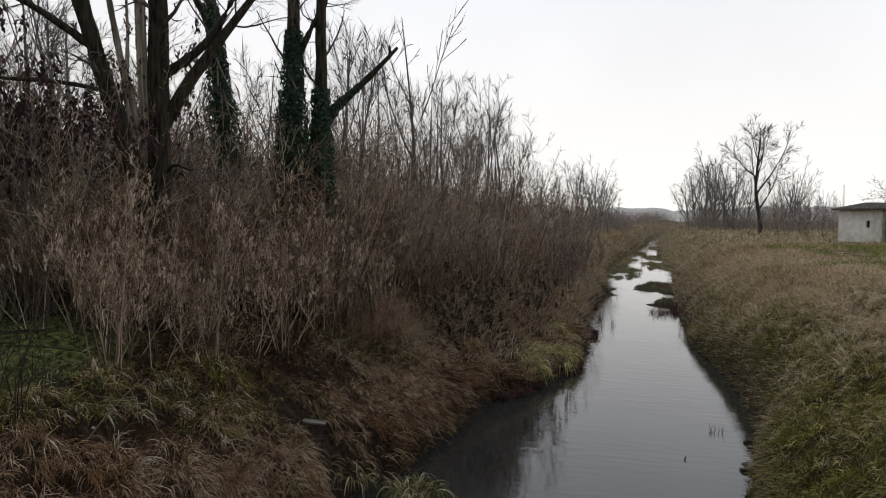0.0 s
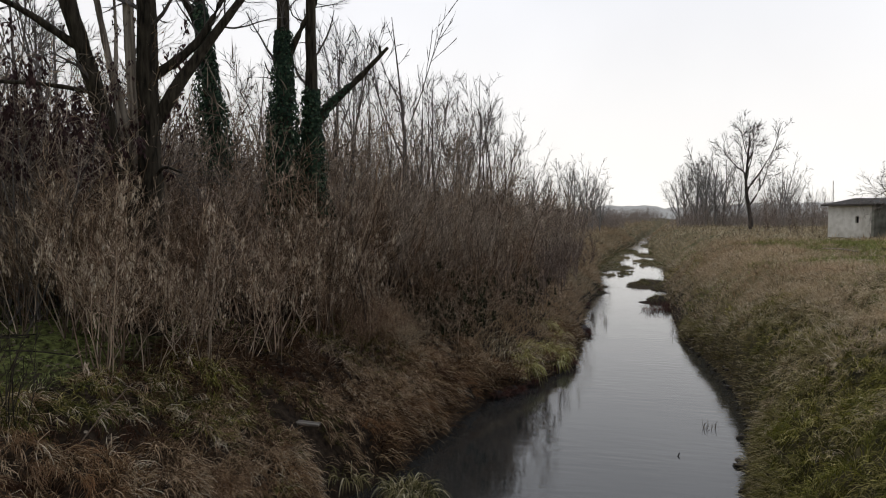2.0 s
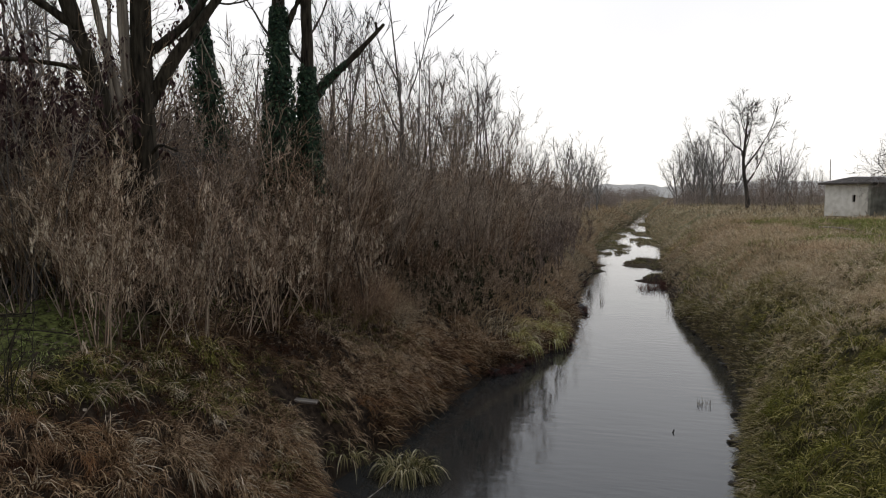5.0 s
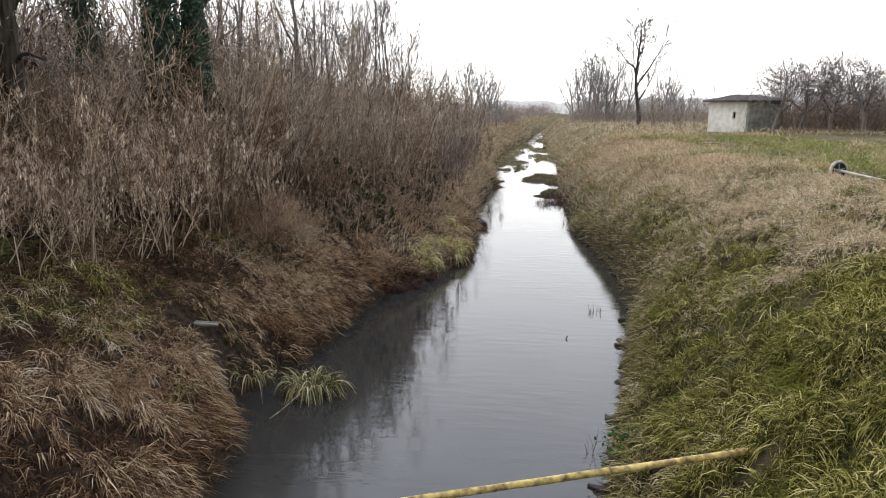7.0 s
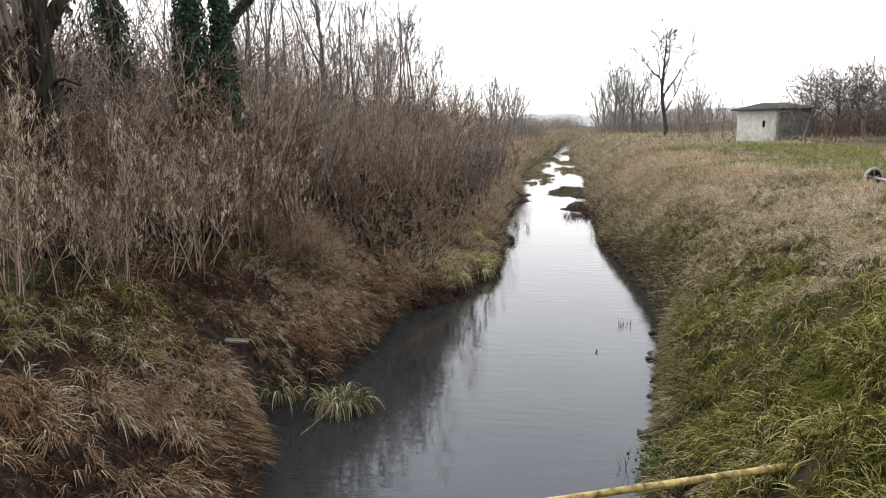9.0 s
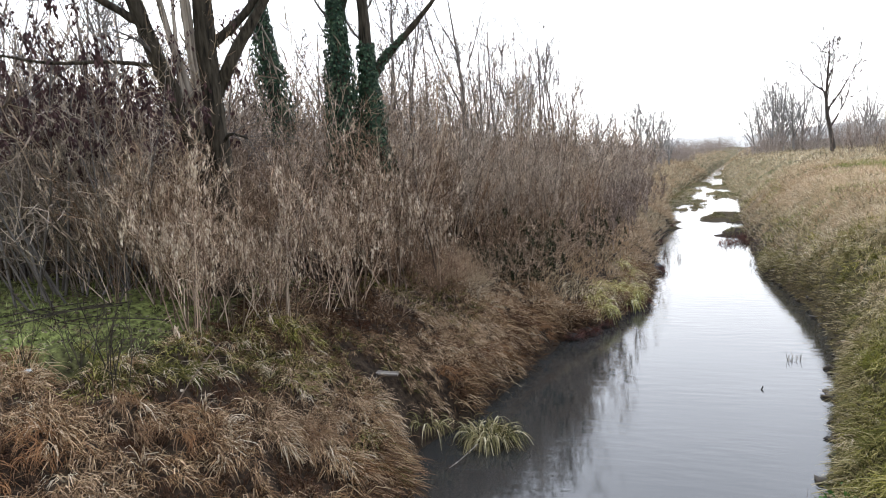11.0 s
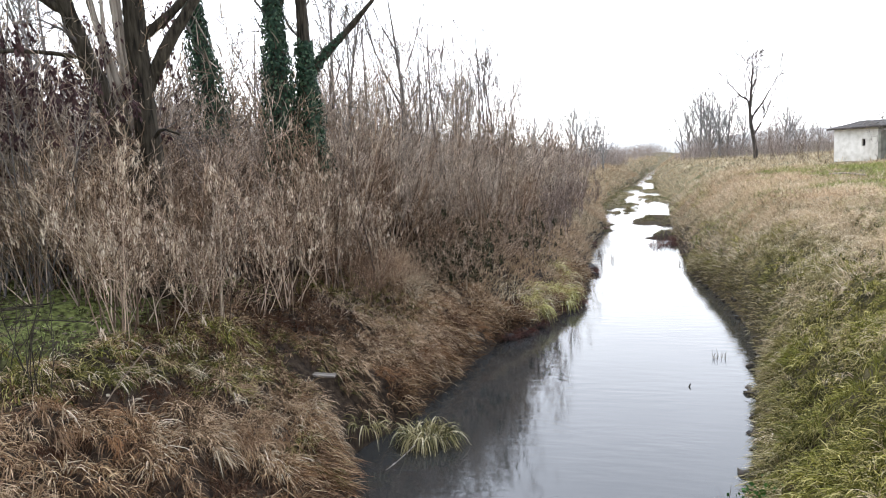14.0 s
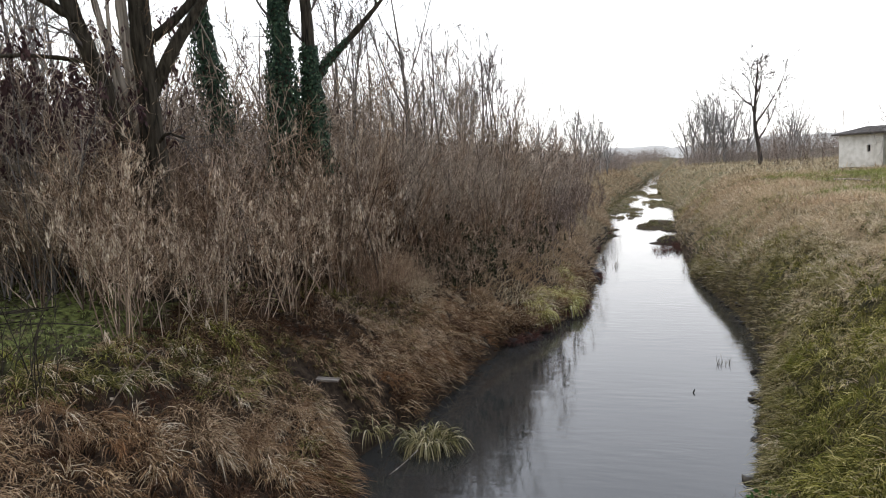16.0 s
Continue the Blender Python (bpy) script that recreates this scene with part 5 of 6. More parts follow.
    grass("dry_grass", "rusty straw fringe over the water's edge", M_RUST, rng, p[~red], 34, 0.1, 0.46, 0.016, 1.0, True, mess=0.5, fan_out=0.4, hang=(0.3, -0.1, 0.0))
    y = rng.uniform(8, 34, 620)
    p = np.stack([right_edge(y) + rng.uniform(0.05, 0.6, 620) ** 1.2, y], 1)
    p = p[(y < 16.5) | (y > 27) | (rng.random(620) < 0.35)]
    red = rng.random(len(p)) < 0.8
    grass("dry_grass", "brown roots and grass on the cut foot of the bank", M_DULL, rng, p[red], 24, 0.1, 0.3, 0.016, 0.9, True, mess=0.6, fan_out=0.4)
    grass("green_grass", "olive grass at the foot of the bank", M_OLIVE, rng, p[~red], 24, 0.1, 0.32, 0.016, 0.9, True, mess=0.6, fan_out=0.4)
    # pale tussocks half way up the left bank
    p = np.concatenate([c + rng.normal(0, 0.35, (16, 2)) for c in (np.array([-7.3, 18.9]), np.array([-7.0, 18.5]), np.array([-7.0, 19.4]))])
    grass("dry_grass", "pale tussocks half way up the bank", M_PALE, rng, p, 60, 0.14, 0.62, 0.012, 0.55, True, mess=0.2, fan_out=0.5)
    # turf of the open patch
    p = scatter(rng, 2300, -18, -8.5, 4, 14)
    p = p[bumps(p[:, 0], p[:, 1], 1.4, 18) + 0.6 * bumps(p[:, 0], p[:, 1], 0.5, 19) > -0.2]
    grass("green_grass", "short bright green turf of the clearing", M_MOSS, rng, p, 14, 0.14, 0.12, 0.014, 0.4, False)
    # weed on the shoals and along the far water's edge
    p = scatter(rng, 3500, -5, 3, 38, 135)
    z = height(p[:, 0], p[:, 1])
    p = p[(z > 0.0) & (z < 0.25)]
    grass("water_weed", "olive weed on the muddy shoals", M_WEED, rng, p, 12, 0.15, 0.22, 0.03, 0.4, False)
    # dead leaves under the thicket
    p = np.concatenate([scatter(rng, 9000, -16, -5.5, 7, 24), scatter(rng, 9000, -9.4, -5.4, 10, 18), scatter(rng, 2200, -15, -7.5, 4.5, 9.5)])
    s = left_edge(p[:, 1]) - p[:, 0]
    p = p[s > 1.6]
    at = np.stack([p[:, 0], p[:, 1], height(p[:, 0], p[:, 1]) + 0.03], 1)
    tagged(raw_part("leaf_litter", leaves(rng, at, rng.uniform(0.05, 0.12, len(at)), 0.0, 0.6, np.tile(np.array([[0, 0, 1.0]]), (len(at), 1))), M_LITTER, smooth=False),
           "fallen brown leaves under the shrubs", "leaves", kind="stuff")


build_grass()


def sedge_clump(rng, x, y, z, n, radius, length, lean, label, mat=M_SEDGE, name="sedge"):
    """Blades that rise, arch over and hang with their tips to the water."""
    a = rng.random(n) * 6.283
    p = np.stack([x + np.cos(a) * radius[0] * np.sqrt(rng.random(n)), y + np.sin(a) * radius[1] * np.sqrt(rng.random(n)), np.full(n, z)], 1)
    d = unit(np.stack([np.cos(a) * 0.5 + lean[0], np.sin(a) * 0.5 + lean[1], rng.uniform(0.6, 1.5, n)], 1) + rng.normal(0, 0.3, (n, 3)))
    ln, wide = length * rng.uniform(0.35, 1.2, n), rng.uniform(0.014, 0.03, n)
    side = unit(np.cross(d, np.array([0, 0, 1.0])) + rng.normal(0, 0.3, (n, 3))) * wide[:, None] * 0.5
    bend, rows = rng.uniform(0.45, 0.95, n)[:, None] * np.array([[0, 0, -1.0]]), []
    for i in range(6):
        w = (0.8, 1.0, 1.0, 0.85, 0.6, 0.3)[i]
        rows += [p - side * w, p + side * w]
        p = p + d * (ln / 6)[:, None]
        p[:, 2] = np.maximum(p[:, 2], 0.015)
        d = unit(d + bend)
    rows.append(p)
    faces = [f for i in range(0, 10, 2) for f in ((i, i + 1, i + 3), (i, i + 3, i + 2))] + [(10, 11, 12)]
    F = (np.arange(n)[:, None, None] * 13 + np.array(faces)[None]).reshape(-1, 3)
    return tagged(raw_part(name, (np.stack(rows, 1).reshape(-1, 3), F), mat, smooth=False), label, "plant")


def build_water_plants():
    rng = np.random.default_rng(41)
    sedge_clump(rng, -4.27, 12.2, 0.14, 320, (0.5, 0.28), 0.74, (0.1, -0.1), "arching yellow-green sedge leaning over the water")
    sedge_clump(rng, -5.3, 11.7, 0.5, 60, (0.3, 0.2), 0.6, (0.25, -0.1), "wispy pale sedge at the foot of the bank")
    for i in range(26):
        y = float(rng.uniform(21.6, 28.0))
        x = float(left_edge(y)) - float(rng.uniform(0.0, 1.05))
        sedge_clump(rng, x, y, float(height(x, y)), 90, (0.22, 0.25), float(rng.uniform(0.6, 1.05)), (float(rng.normal(0.15, 0.2)), float(rng.normal(-0.1, 0.2))),
                    "yellow-green sedge at the water's edge" if i % 3 else "straw-coloured sedge at the water's edge", M_SEDGE_PALE if i % 3 else M_STRAW)


build_water_plants()


# ---- things ----
def box_bm(sx, sy, sz, bevel=0.01, at=(0, 0, 0), bm=None):
    bm = bm or bmesh.new()
    m = Matrix.Translation(at) @ Matrix.Diagonal((sx, sy, sz, 1))
    made = bmesh.ops.create_cube(bm, size=1, matrix=m)
    if bevel:
        edges = {e for v in made["verts"] for e in v.link_edges}
        bmesh.ops.bevel(bm, geom=list(edges), offset=bevel, segments=1, affect="EDGES")
    return bm


M_PLASTER = surface_material("stained_white_plaster", (0.7, 0.68, 0.62), (0.86, 0.84, 0.79), 2.5)
# greenish side wall: its shade is put into a darker plaster colour
M_PLASTER_SHADED = surface_material("shaded_grey_plaster", (0.2, 0.205, 0.175), (0.42, 0.42, 0.37), 1.6)
M_ROOF = surface_material("old_dark_roofing", (0.05, 0.045, 0.042), (0.13, 0.115, 0.105), 4)
M_OPENING_SHADE = surface_material("painted_opening_shade", (0.01, 0.01, 0.01), (0.02, 0.02, 0.02), 5)
M_PIPE = surface_material("chipped_yellow_paint", (0.14, 0.075, 0.028), (0.86, 0.64, 0.22), 11, 0.5, 0.3)
M_GREYWOOD = surface_material("grey_weathered_wood", (0.13, 0.105, 0.085), (0.36, 0.32, 0.27), 12, stretch=(0.15, 1, 1), spec=0.1)
M_PALEPOLE = surface_material("worn_pale_paint", (0.35, 0.31, 0.25), (0.68, 0.64, 0.56), 8, 0.6, stretch=(0.3, 1, 1))
M_RUBBER = surface_material("worn_rubber", (0.02, 0.02, 0.02), (0.06, 0.058, 0.055), 12, 0.8)
M_STEEL = surface_material("dull_steel", (0.25, 0.24, 0.23), (0.5, 0.49, 0.47), 14, 0.45, 0.1, 0.8)


def build_hut():
    hut = tagged(new("hut"), "small white plastered hut with a dark low roof", "hut")
    hut.matrix_basis = Matrix.Translation((19.4, 68.0, 3.2)) @ Matrix.Rotation(radians(40), 4, "Z")
    long, wide, tall, th = 5.0, 4.4, 2.95, 0.25
    part("wall", box_bm(long, th, tall, 0.01, (long / 2, th / 2, tall / 2)), M_PLASTER_SHADED, hut, "plaster wall painted darker grey-green as the shaded side")
    part("wall", box_bm(long, th, tall, 0.01, (long / 2, wide - th / 2, tall / 2)), M_PLASTER, hut)
    part("wall", box_bm(th, wide - 2 * th, tall, 0.01, (long - th / 2, wide / 2, tall / 2)), M_PLASTER, hut)
    # the side with the small opening
    y0, y1, z0, z1 = 1.4, 1.72, 1.4, 2.0
    bm = box_bm(th, y0 - th, tall, 0, (th / 2, (y0 + th) / 2, tall / 2))
    box_bm(th, wide - th - y1, tall, 0, (th / 2, (y1 + wide - th) / 2, tall / 2), bm)
    box_bm(th, y1 - y0, z0, 0, (th / 2, (y0 + y1) / 2, z0 / 2), bm)
    box_bm(th, y1 - y0, tall - z1, 0, (th / 2, (y0 + y1) / 2, (z1 + tall) / 2), bm)
    front = part("wall", bm, M_PLASTER, hut)
    # near-black panel in the hole stands for the shade inside
    part("window", box_bm(0.04, y1 - y0 - 0.01, z1 - z0 - 0.01, 0, (th - 0.05, (y0 + y1) / 2, (z0 + z1) / 2)), M_OPENING_SHADE, front, "near-black panel painted as the shade inside the small opening")
    o = 0.45
    part("roof_slab", box_bm(long + 2 * o, wide + 2 * o, 0.16, 0.02, (long / 2, wide / 2, tall + 0.08)), M_ROOF, hut)
    bm = box_bm(long + 1.6 * o, wide + 1.6 * o, 0.55, 0, (long / 2, wide / 2, tall + 0.435))
    for v in bm.verts:
        if v.co.z > tall + 0.4:
            v.co.x = long / 2 + (v.co.x - long / 2) * 0.55
            v.co.y = wide / 2 + (v.co.y - wide / 2) * 0.12
    part("roof", bm, M_ROOF, hut)
    post = tagged(new("post"), "thin bare wooden post standing beside the hut", "post")
    raw_part("pole", round_bar([(17.6, 74.0, 2.9), (17.62, 74.0, 5.5), (17.55, 74.0, 8.6)], 0.035, 6, 6, 0.1), M_GREYWOOD, post)


def round_bar(points, r, sides=12, k=16, rough=0.0, seed=1):
    rng = np.random.default_rng(seed)
    P = trunk_path(points, k)[None]
    V, F = tubes(P, np.full((1, k), r), sides)
    C = np.repeat(P[0], sides, 0)
    V = C + (V - C) * (1 + rng.normal(0, rough, (len(V), 1)))
    n = len(V)
    V = np.concatenate([V, P[0, :1], P[0, -1:]])
    caps = [(n, (i + 1) % sides, i) for i in range(sides)] + [(n + 1, n - sides + i, n - sides + (i + 1) % sides) for i in range(sides)]
    return V, np.concatenate([F, np.array(caps)])


def build_pipe():
    pipe = tagged(new("pipe"), "chipped yellow pipe crossing the stream into the bank", "pipe")
    raw_part("tube", round_bar([(-6.2, 3.85, 1.75), (-1.01, 6.0, 1.75), (0.81, 6.76, 1.75), (2.58, 7.49, 1.75), (3.4, 7.83, 1.74)], 0.037, 16, 60, 0.05), M_PIPE, pipe)
    raw_part("collar", round_bar([(0.77, 6.743, 1.75), (0.85, 6.777, 1.75)], 0.043, 16, 3), M_PIPE, pipe)



def build_cart_axle():
    thing = tagged(new("cart_axle"), "old cart wheel on a long pale pole in the grass", "cart axle")
    thing.matrix_basis = pose(9.35, 22.9, 3.3 + 0.31, 0, 0, -75)
    a = np.linspace(0, 2 * math.pi, 37)
    ring = np.stack([0 * a, np.cos(a) * 0.27, np.sin(a) * 0.27], 1)[None]
    # dark plate added to fill the wheel's dark interior
    wheel = raw_part("wheel", round_bar([(-0.035, 0, 0), (-0.02, 0, 0)], 0.21, 20, 3), M_RUBBER, thing, "dark plate added behind the spokes")
    raw_part("tyre", tubes(ring, np.full((1, 37), 0.05), 8), M_PALEPOLE, wheel, "pale worn tyre")
    rim = ring.copy() * np.array([1, 0.84, 0.84])
    raw_part("rim", tubes(rim, np.full((1, 37), 0.03), 6), M_RUBBER, wheel, "dark inner rim")
    for i in range(5):
        b = i * 2 * math.pi / 5 + 0.3
        raw_part("spoke", round_bar([(0, 0, 0), (0, math.cos(b) * 0.225, math.sin(b) * 0.225)], 0.022, 6, 3), M_STEEL, wheel)
    raw_part("hub", round_bar([(-0.08, 0, 0), (0.12, 0, 0)], 0.06, 10, 3), M_STEEL, wheel, "dull steel hub")
    raw_part("pole", round_bar([(0.1, 0, 0), (1.5, 0.0, -0.1), (3.2, 0.0, -0.2)], 0.04, 10, 10), M_PALEPOLE, thing, "long pale pole")


def build_plank():
    x, y = -6.27, 11.73
    thing = tagged(part("plank", box_bm(0.7, 0.13, 0.045, 0.008), M_GREYWOOD), "short grey weathered plank lying on the bank", "plank")
    thing.matrix_basis = pose(x, y, float(height(x, y)) + 0.03, 8, 2, 2)


build_hut()
build_pipe()
build_cart_axle()
build_plank()


def lump(rng, size, flat=0.6, rough=0.25, detail=2):
    bm = bmesh.new()
    bmesh.ops.create_icosphere(bm, subdivisions=detail, radius=1.0)
    o = Vector(rng.uniform(0, 50, 3))
    for v in bm.verts:
        k = 1 + rough * 2 * noise.noise(v.co * 1.3 + o) + rough * noise.noise(v.co * 3.1 + o)
        v.co = Vector((v.co.x * size[0], v.co.y * size[1], v.co.z * size[2] * flat)) * k
    for f in bm.faces:
        f.smooth = True
    return bm


M_STONE = surface_material("wet_stone", (0.035, 0.028, 0.022), (0.14, 0.115, 0.09), 6, 0.7)
M_PALESTONE = surface_material("pale_stone", (0.5, 0.49, 0.46), (0.72, 0.7, 0.66), 9)
M_MUD = surface_material("dark_wet_mud", (0.012, 0.009, 0.008), (0.05, 0.036, 0.03), 7, 0.55)
M_HERB = blade_material("green_herb_leaves", [(0.0, (0.03, 0.08, 0.02)), (1.0, (0.10, 0.2, 0.05))], (0.06, 0.13, 0.03), 2.0)
M_REED = blade_material("dead_reed", [(0.0, (0.05, 0.04, 0.03)), (0.6, (0.16, 0.13, 0.09)), (1.0, (0.34, 0.29, 0.2))], (0.1, 0.08, 0.05), 2.0)
M_REDREED = blade_material("red_brown_reed", [(0.0, (0.07, 0.03, 0.025)), (1.0, (0.22, 0.11, 0.085))], (0.12, 0.06, 0.05), 2.0)


def build_shore():
    rng = np.random.default_rng(51)
    for x, y, s in ((2.36, 17.9, 0.22), (2.34, 17.5, 0.09), (2.1, 16.2, 0.13), (2.16, 16.0, 0.07), (2.06, 14.6, 0.08), (2.0, 13.9, 0.19), (2.06, 13.6, 0.08), (1.45, 11.75, 0.2), (1.62, 12.0, 0.09), (2.78, 20.2, 0.14), (2.62, 19.0, 0.07), (2.0, 29.2, 0.2)):
        ob = part("stone", lump(rng, (s * 0.7, s * 0.5, s * 0.5), 0.6, 0.4), M_STONE)
        ob.matrix_basis = pose(x, y, max(0.02, float(height(x, y)) * 0.5), 0, 0, float(rng.uniform(0, 360)))
        tagged(ob, "wet dark stone at the edge of the water", "stone", "stones at the water's edge")
    for x, y, s in ((8.2, 23.0, 0.10), (9.6, 28.5, 0.13), (10.6, 30.0, 0.1), (7.4, 25.5, 0.07)):
        ob = part("stone", lump(rng, (s, s * 0.7, s)), M_PALESTONE)
        ob.matrix_basis = pose(x, y, float(height(x, y)) + s * 0.6, 0, 0, float(rng.uniform(0, 360)))
        tagged(ob, "pale stone lying on the meadow", "stone", "pale stones on the meadow")
    for x, y, s in ((-2.72, 32.0, 0.55), (-2.55, 31.2, 0.4), (-2.55, 24.9, 0.3), (-2.75, 24.2, 0.28), (-3.1, 23.5, 0.26), (-3.45, 21.6, 0.3), (-3.75, 20.6, 0.34), (-4.1, 20.0, 0.28), (-3.05, 49.5, 0.24), (-3.3, 41.6, 0.2)):
        clod = tagged(new("mud_tussock"), "dark muddy tussock at the water's edge", "tussock", "muddy tussocks")
        clod.matrix_basis = pose(x, y, 0.05)
        part("clod", lump(rng, (s * 0.75, s * 0.6, s * 0.7), 0.6, 0.45), M_MUD, clod)
        n = 220
        a = rng.random(n) * 6.283
        q = np.sqrt(rng.random(n)) * s * 0.7
        base = np.stack([np.cos(a) * q, np.sin(a) * q, 0.3 * (s - q)], 1)
        way = np.stack([np.cos(a) * 0.8, np.sin(a) * 0.8, rng.uniform(0.1, 1.2, n)], 1) + rng.normal(0, 0.3, (n, 3))
        tagged(raw_part("blade", ribbons(base, way, np.tile(np.array([[0, 0, -0.7]]), (n, 1)), rng.uniform(0.2, 0.5, n), np.full(n, 0.014), rng, True), M_REDREED, clod, smooth=False), kind="stuff")
    for i in range(34):                     # washed-out earth along the cut foot of the bank
        y = float(8.8 + 20 * (i / 34) ** 1.3 + rng.uniform(-0.3, 0.3))
        x, k = float(right_edge(y)) + float(rng.uniform(-0.12, 0.14)), float(rng.uniform(0.05, 0.14))
        ob = part("clod", lump(rng, (k * 1.3, k * 0.8, k * 0.7), 0.6, 0.65), M_MUD if i % 3 else M_STONE)
        ob.matrix_basis = pose(x, y, max(0.02, min(0.25, float(height(x, y)))), 0, 0, float(rng.uniform(0, 360)))
        tagged(ob, "dark wet clod of earth fallen from the bank" if i % 3 else "small brown stone lying at the water's edge", "clod", "clods at the foot of the bank")
    # reeds standing in the water
    for x, y, n, rad, tall in ((1.7, 18.5, 22, 0.2, 0.32), (1.5, 33.6, 22, 0.2, 0.9), (-1.8, 35.0, 14, 0.2, 0.6), (1.0, 10.5, 5, 0.08, 0.6)):
        a = rng.random(n) * 6.283
        q = np.sqrt(rng.random(n)) * rad
        base = np.stack([x + np.cos(a) * q, y + np.sin(a) * q, np.full(n, -0.05)], 1)
        way = np.stack([rng.normal(0, 0.22, n), rng.normal(0, 0.22, n), np.ones(n)], 1)
        tagged(raw_part("reed", ribbons(base, way, rng.normal(0, 0.25, (n, 3)), tall * rng.uniform(0.4, 1.2, n), np.full(n, 0.012), rng, True), M_REED, smooth=False),
               "thin dead reed stalks standing in the water", "reed", "reeds in the water", "stuff")
    for x, y in ((0.5, 40.6), (1.2, 40.9), (1.7, 40.4), (1.6, 42.5)):
        n = 130
        a = rng.random(n) * 6.283
        q = np.sqrt(rng.random(n)) * 0.5
        base = np.stack([x + np.cos(a) * q, y + np.sin(a) * q, np.full(n, -0.05)], 1)
        way = np.stack([rng.normal(0, 0.5, n), rng.normal(0, 0.5, n), np.ones(n)], 1)
        tagged(raw_part("reed", ribbons(base, way, rng.normal(0, 0.3, (n, 3)), rng.uniform(0.2, 0.75, n), np.full(n, 0.02), rng, True), M_REDREED, smooth=False),
               "red-brown dead reeds in shallow water", "reed", "red-brown reeds", "stuff")
    # a leafy herb at the foot of the right bank
    n = 420
    at = np.array([1.55, 9.75, 0.45]) + rng.normal(0, 1, (n, 3)) * np.array([0.22, 0.2, 0.14])
    herb = tagged(new("herb"), "fresh green leafy herb at the foot of the bank", "plant")
    tagged(raw_part("leaf", leaves(rng, at, rng.uniform(0.05, 0.10, n), 0.2, 0.6), M_HERB, herb, smooth=False), kind="stuff")
    P = grow(rng, np.tile(np.array([[1.55, 9.75, 0.2]]), (14, 1)), rng.normal(0, 0.6, (14, 3)) + np.array([0, 0, 0.8]), rng.uniform(0.2, 0.45, 14), 4)
    tagged(raw_part("stem", tubes(P, np.full((14, 4), 0.005)), M_HERB, herb), kind="stuff")


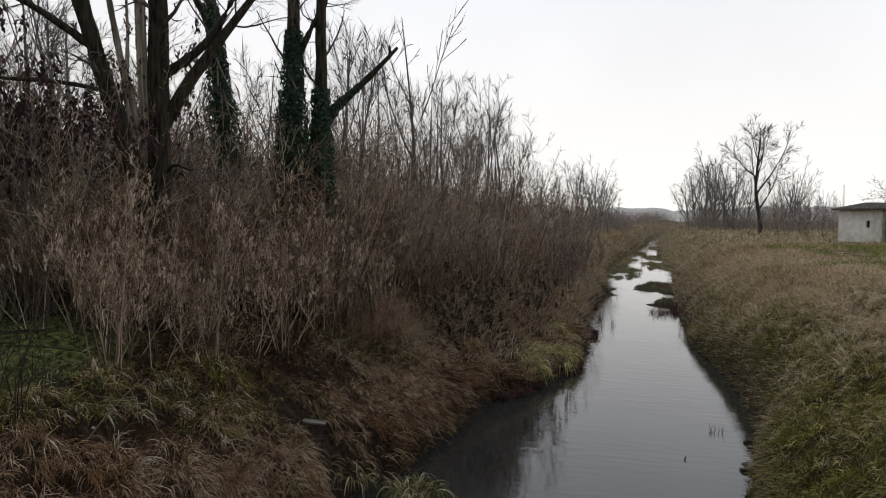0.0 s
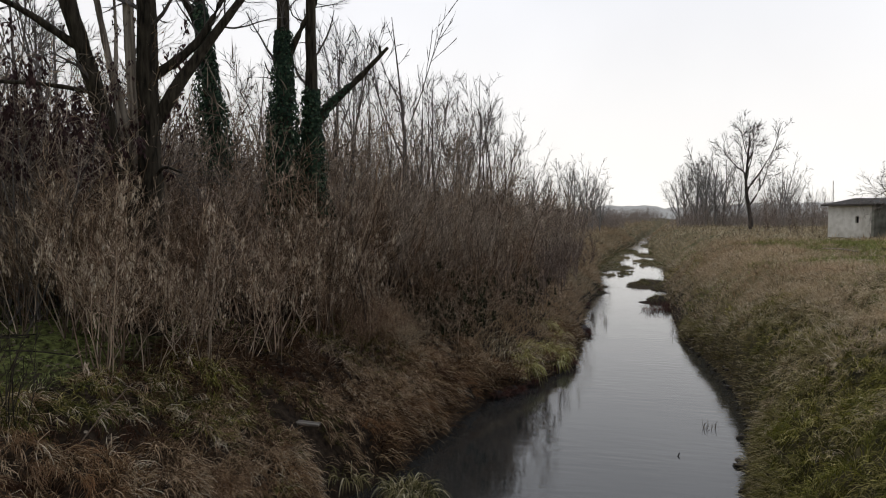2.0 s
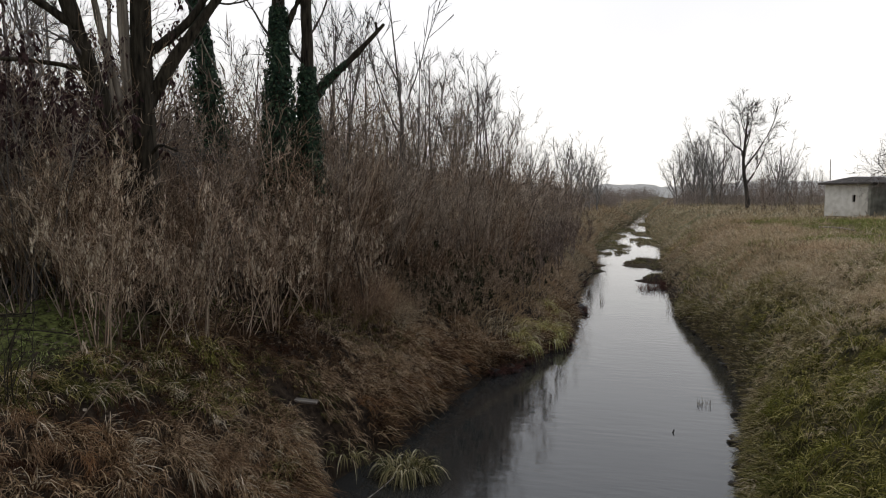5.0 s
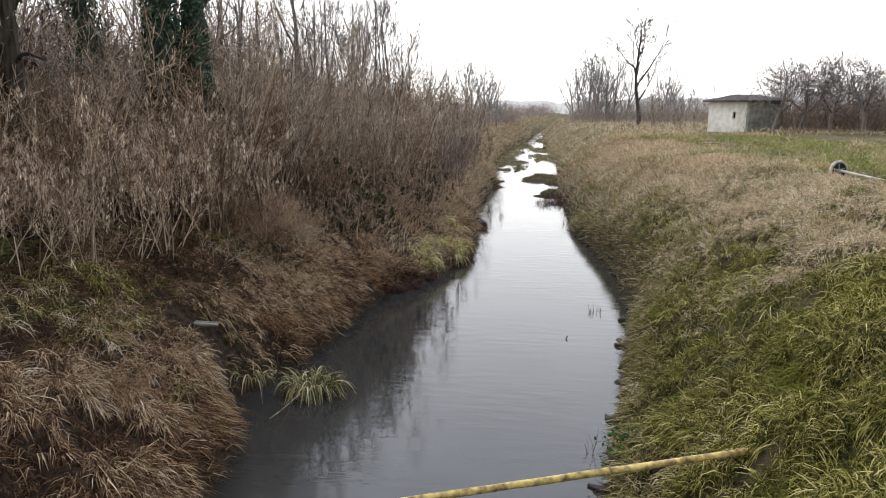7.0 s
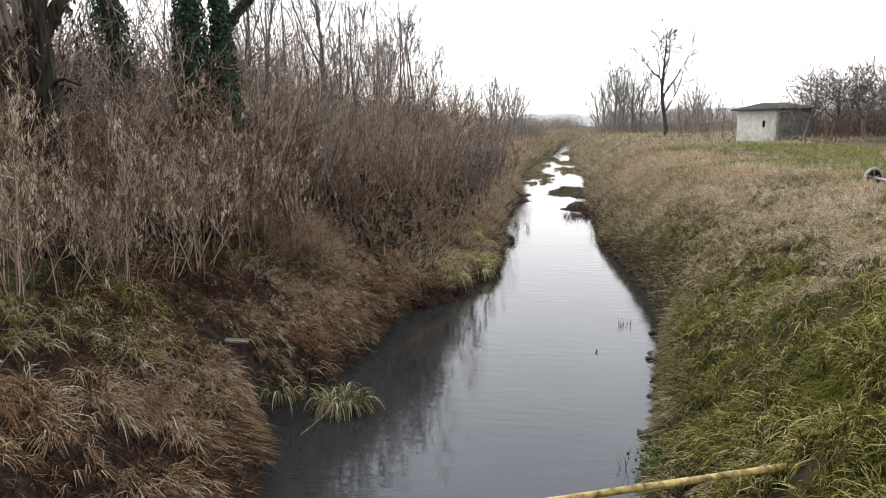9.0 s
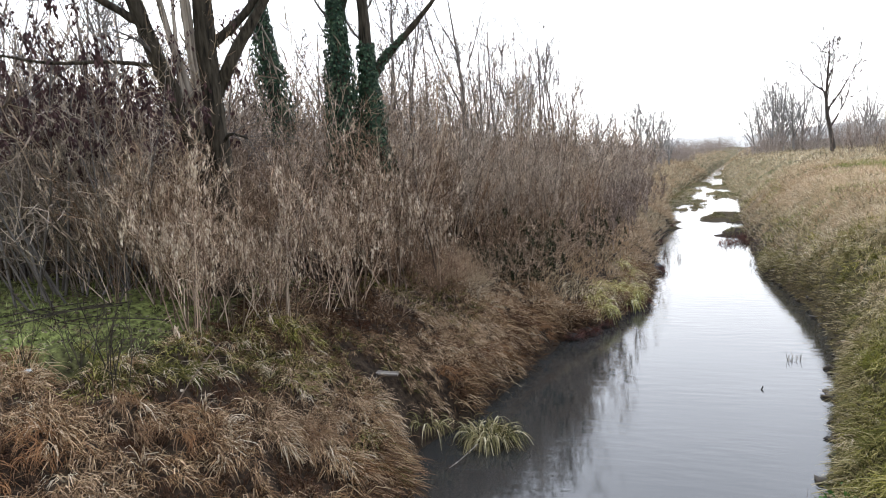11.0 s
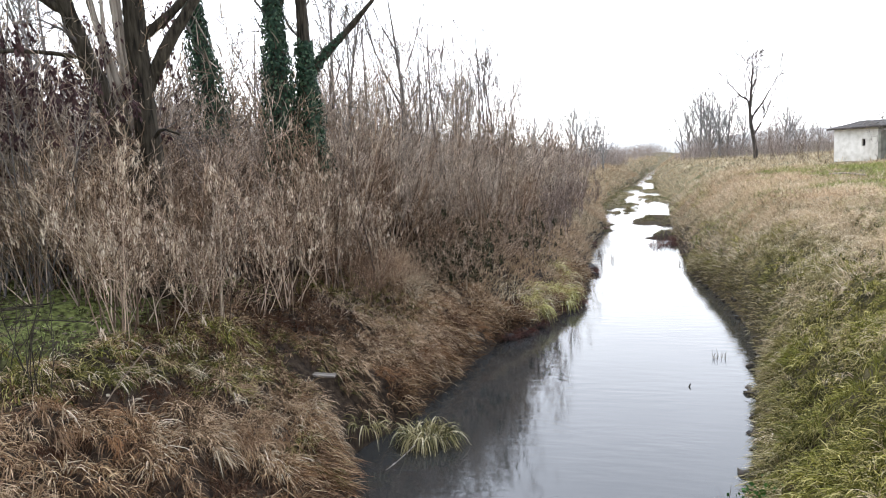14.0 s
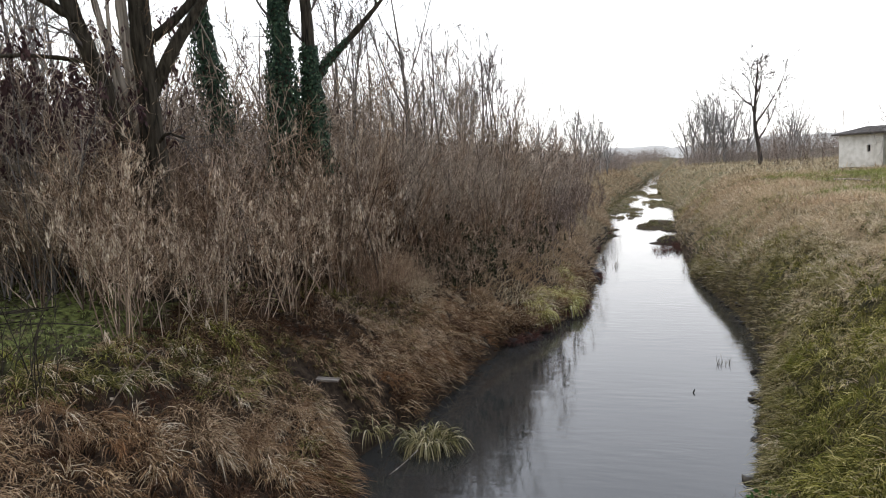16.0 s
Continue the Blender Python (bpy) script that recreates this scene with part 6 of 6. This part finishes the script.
def build_sticks():
    rng = np.random.default_rng(61)
    def stick(name, label, points, r, mat, k=10):
        V, F = round_bar(points, r, 6, k, 0.1, int(rng.integers(0, 99)))
        return tagged(raw_part(name, (V, F), mat), label, "branch")
    stick("branch", "thin pale bent stalk leaning in the bank grass", [(-7.36, 7.3, 2.3), (-7.31, 7.6, 2.58), (-7.22, 7.9, 2.84), (-7.14, 8.2, 3.06)], 0.009, M_STEM)
    stick("branch", "long pale branch lying on the meadow grass", [(9.7, 42.7, 3.52), (10.1, 41.0, 3.6), (10.5, 39.2, 3.54)], 0.045, M_BARK_PALE)
    stick("stick", "broken pale stick in the water beside the sedge", [(-4.75, 10.9, -0.05), (-4.5, 11.2, 0.1), (-4.3, 11.55, 0.25)], 0.010, M_BARK_PALE)
    stick("stick", "short dark stick poking out of the water", [(0.78, 16.1, -0.06), (0.85, 16.17, 0.07)], 0.016, M_MUD, 3)
    for i in range(9):
        x, y = -11.0 + float(rng.normal(0, 0.7)), 8.9 + float(rng.normal(0, 0.3))
        a = float(rng.normal(0.3, 0.9))
        z = float(height(x, y)) + 0.04 + 0.015 * i
        dx, dy = math.cos(a) * 0.9, math.sin(a) * 0.9
        ob = stick("fallen_branch", "dark fallen branch lying across the turf", [(x - dx, y - dy, z), (x, y, z + 0.05), (x + dx, y + dy, z + 0.02)], 0.012, M_BARK, 6)
        tagged(ob, group="fallen branches on the turf")
    weed = [shrub("dead_weed", "thin dark dead weed standing in the bank grass", rng, 4, 1.5, 0.15,
                  [(6, 0.2, 0.95, 0.6, 0.35, 0.3, 3, 0.7, 0.15, 0.05)], 0.010, M_BARK, M_BARK, foot=0.08) for _ in range(2)]
    plant(weed, [(-7.9, 6.9, 1.2), (-8.3, 7.0, 1.1), (-8.9, 7.2, 1.25), (-9.3, 6.6, 0.8)], rng)
    bm = lump(rng, (0.07, 0.06, 0.03), 1.0, 0.5)
    ob = tagged(part("scrap", bm, M_PALESTONE), "small crumpled white scrap lying in the grass", "scrap")
    ob.matrix_basis = pose(-8.9, 6.35, float(height(-8.9, 6.35)) + 0.08)


build_shore()
build_sticks()


def build_distance():
    """Ridges and woods past the end of the meadow, their mist painted as pale glowing colour."""
    def ridge(name, label, far, base, rise, seed, tint, x0, x1, step):
        mat, nt, bsdf = shader(name + "_painted_mist", 1.0, 0.0)
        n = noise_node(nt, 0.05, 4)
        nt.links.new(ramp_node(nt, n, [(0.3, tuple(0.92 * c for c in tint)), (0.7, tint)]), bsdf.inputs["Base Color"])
        # the same pale tint glows, standing for mist over the ridge
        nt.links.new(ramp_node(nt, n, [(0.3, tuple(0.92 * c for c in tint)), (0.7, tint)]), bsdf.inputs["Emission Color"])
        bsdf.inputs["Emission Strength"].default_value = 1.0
        xs = np.arange(x0, x1, step)
        top = base + rise(xs) + bumps(xs, 0 * xs, step * 9, seed) * base * 0.25 + bumps(xs, 0 * xs, step * 2, seed + 1) * base * 0.10
        V = np.concatenate([np.stack([xs, 0 * xs + far, 0 * xs - 2], 1), np.stack([xs, 0 * xs + far + 4, top], 1), np.stack([xs, 0 * xs + far + 60, top * 0.9], 1)])
        m = len(xs)
        i = np.arange(m - 1)
        F = np.concatenate([np.stack([i, i + 1, i + 1 + m, i + m], 1), np.stack([i + m, i + 1 + m, i + 1 + 2 * m, i + 2 * m], 1)])
        tagged(raw_part(name, (V, F), mat), label, "backdrop", kind="structure")
    ridge("backdrop_hill", "hill on the horizon, mist painted in as a pale glow", 900, 12.0, lambda x: 12 * np.clip((x - 20) / 260, 0, 1), 3, (0.7, 0.72, 0.73), -1500, 1500, 8)
    ridge("backdrop_wood", "wood at the end of the meadow, mist painted in as a grey glow", 420, 9.0, lambda x: 0 * x, 9, (0.42, 0.42, 0.42), -700, 700, 2)


build_distance()
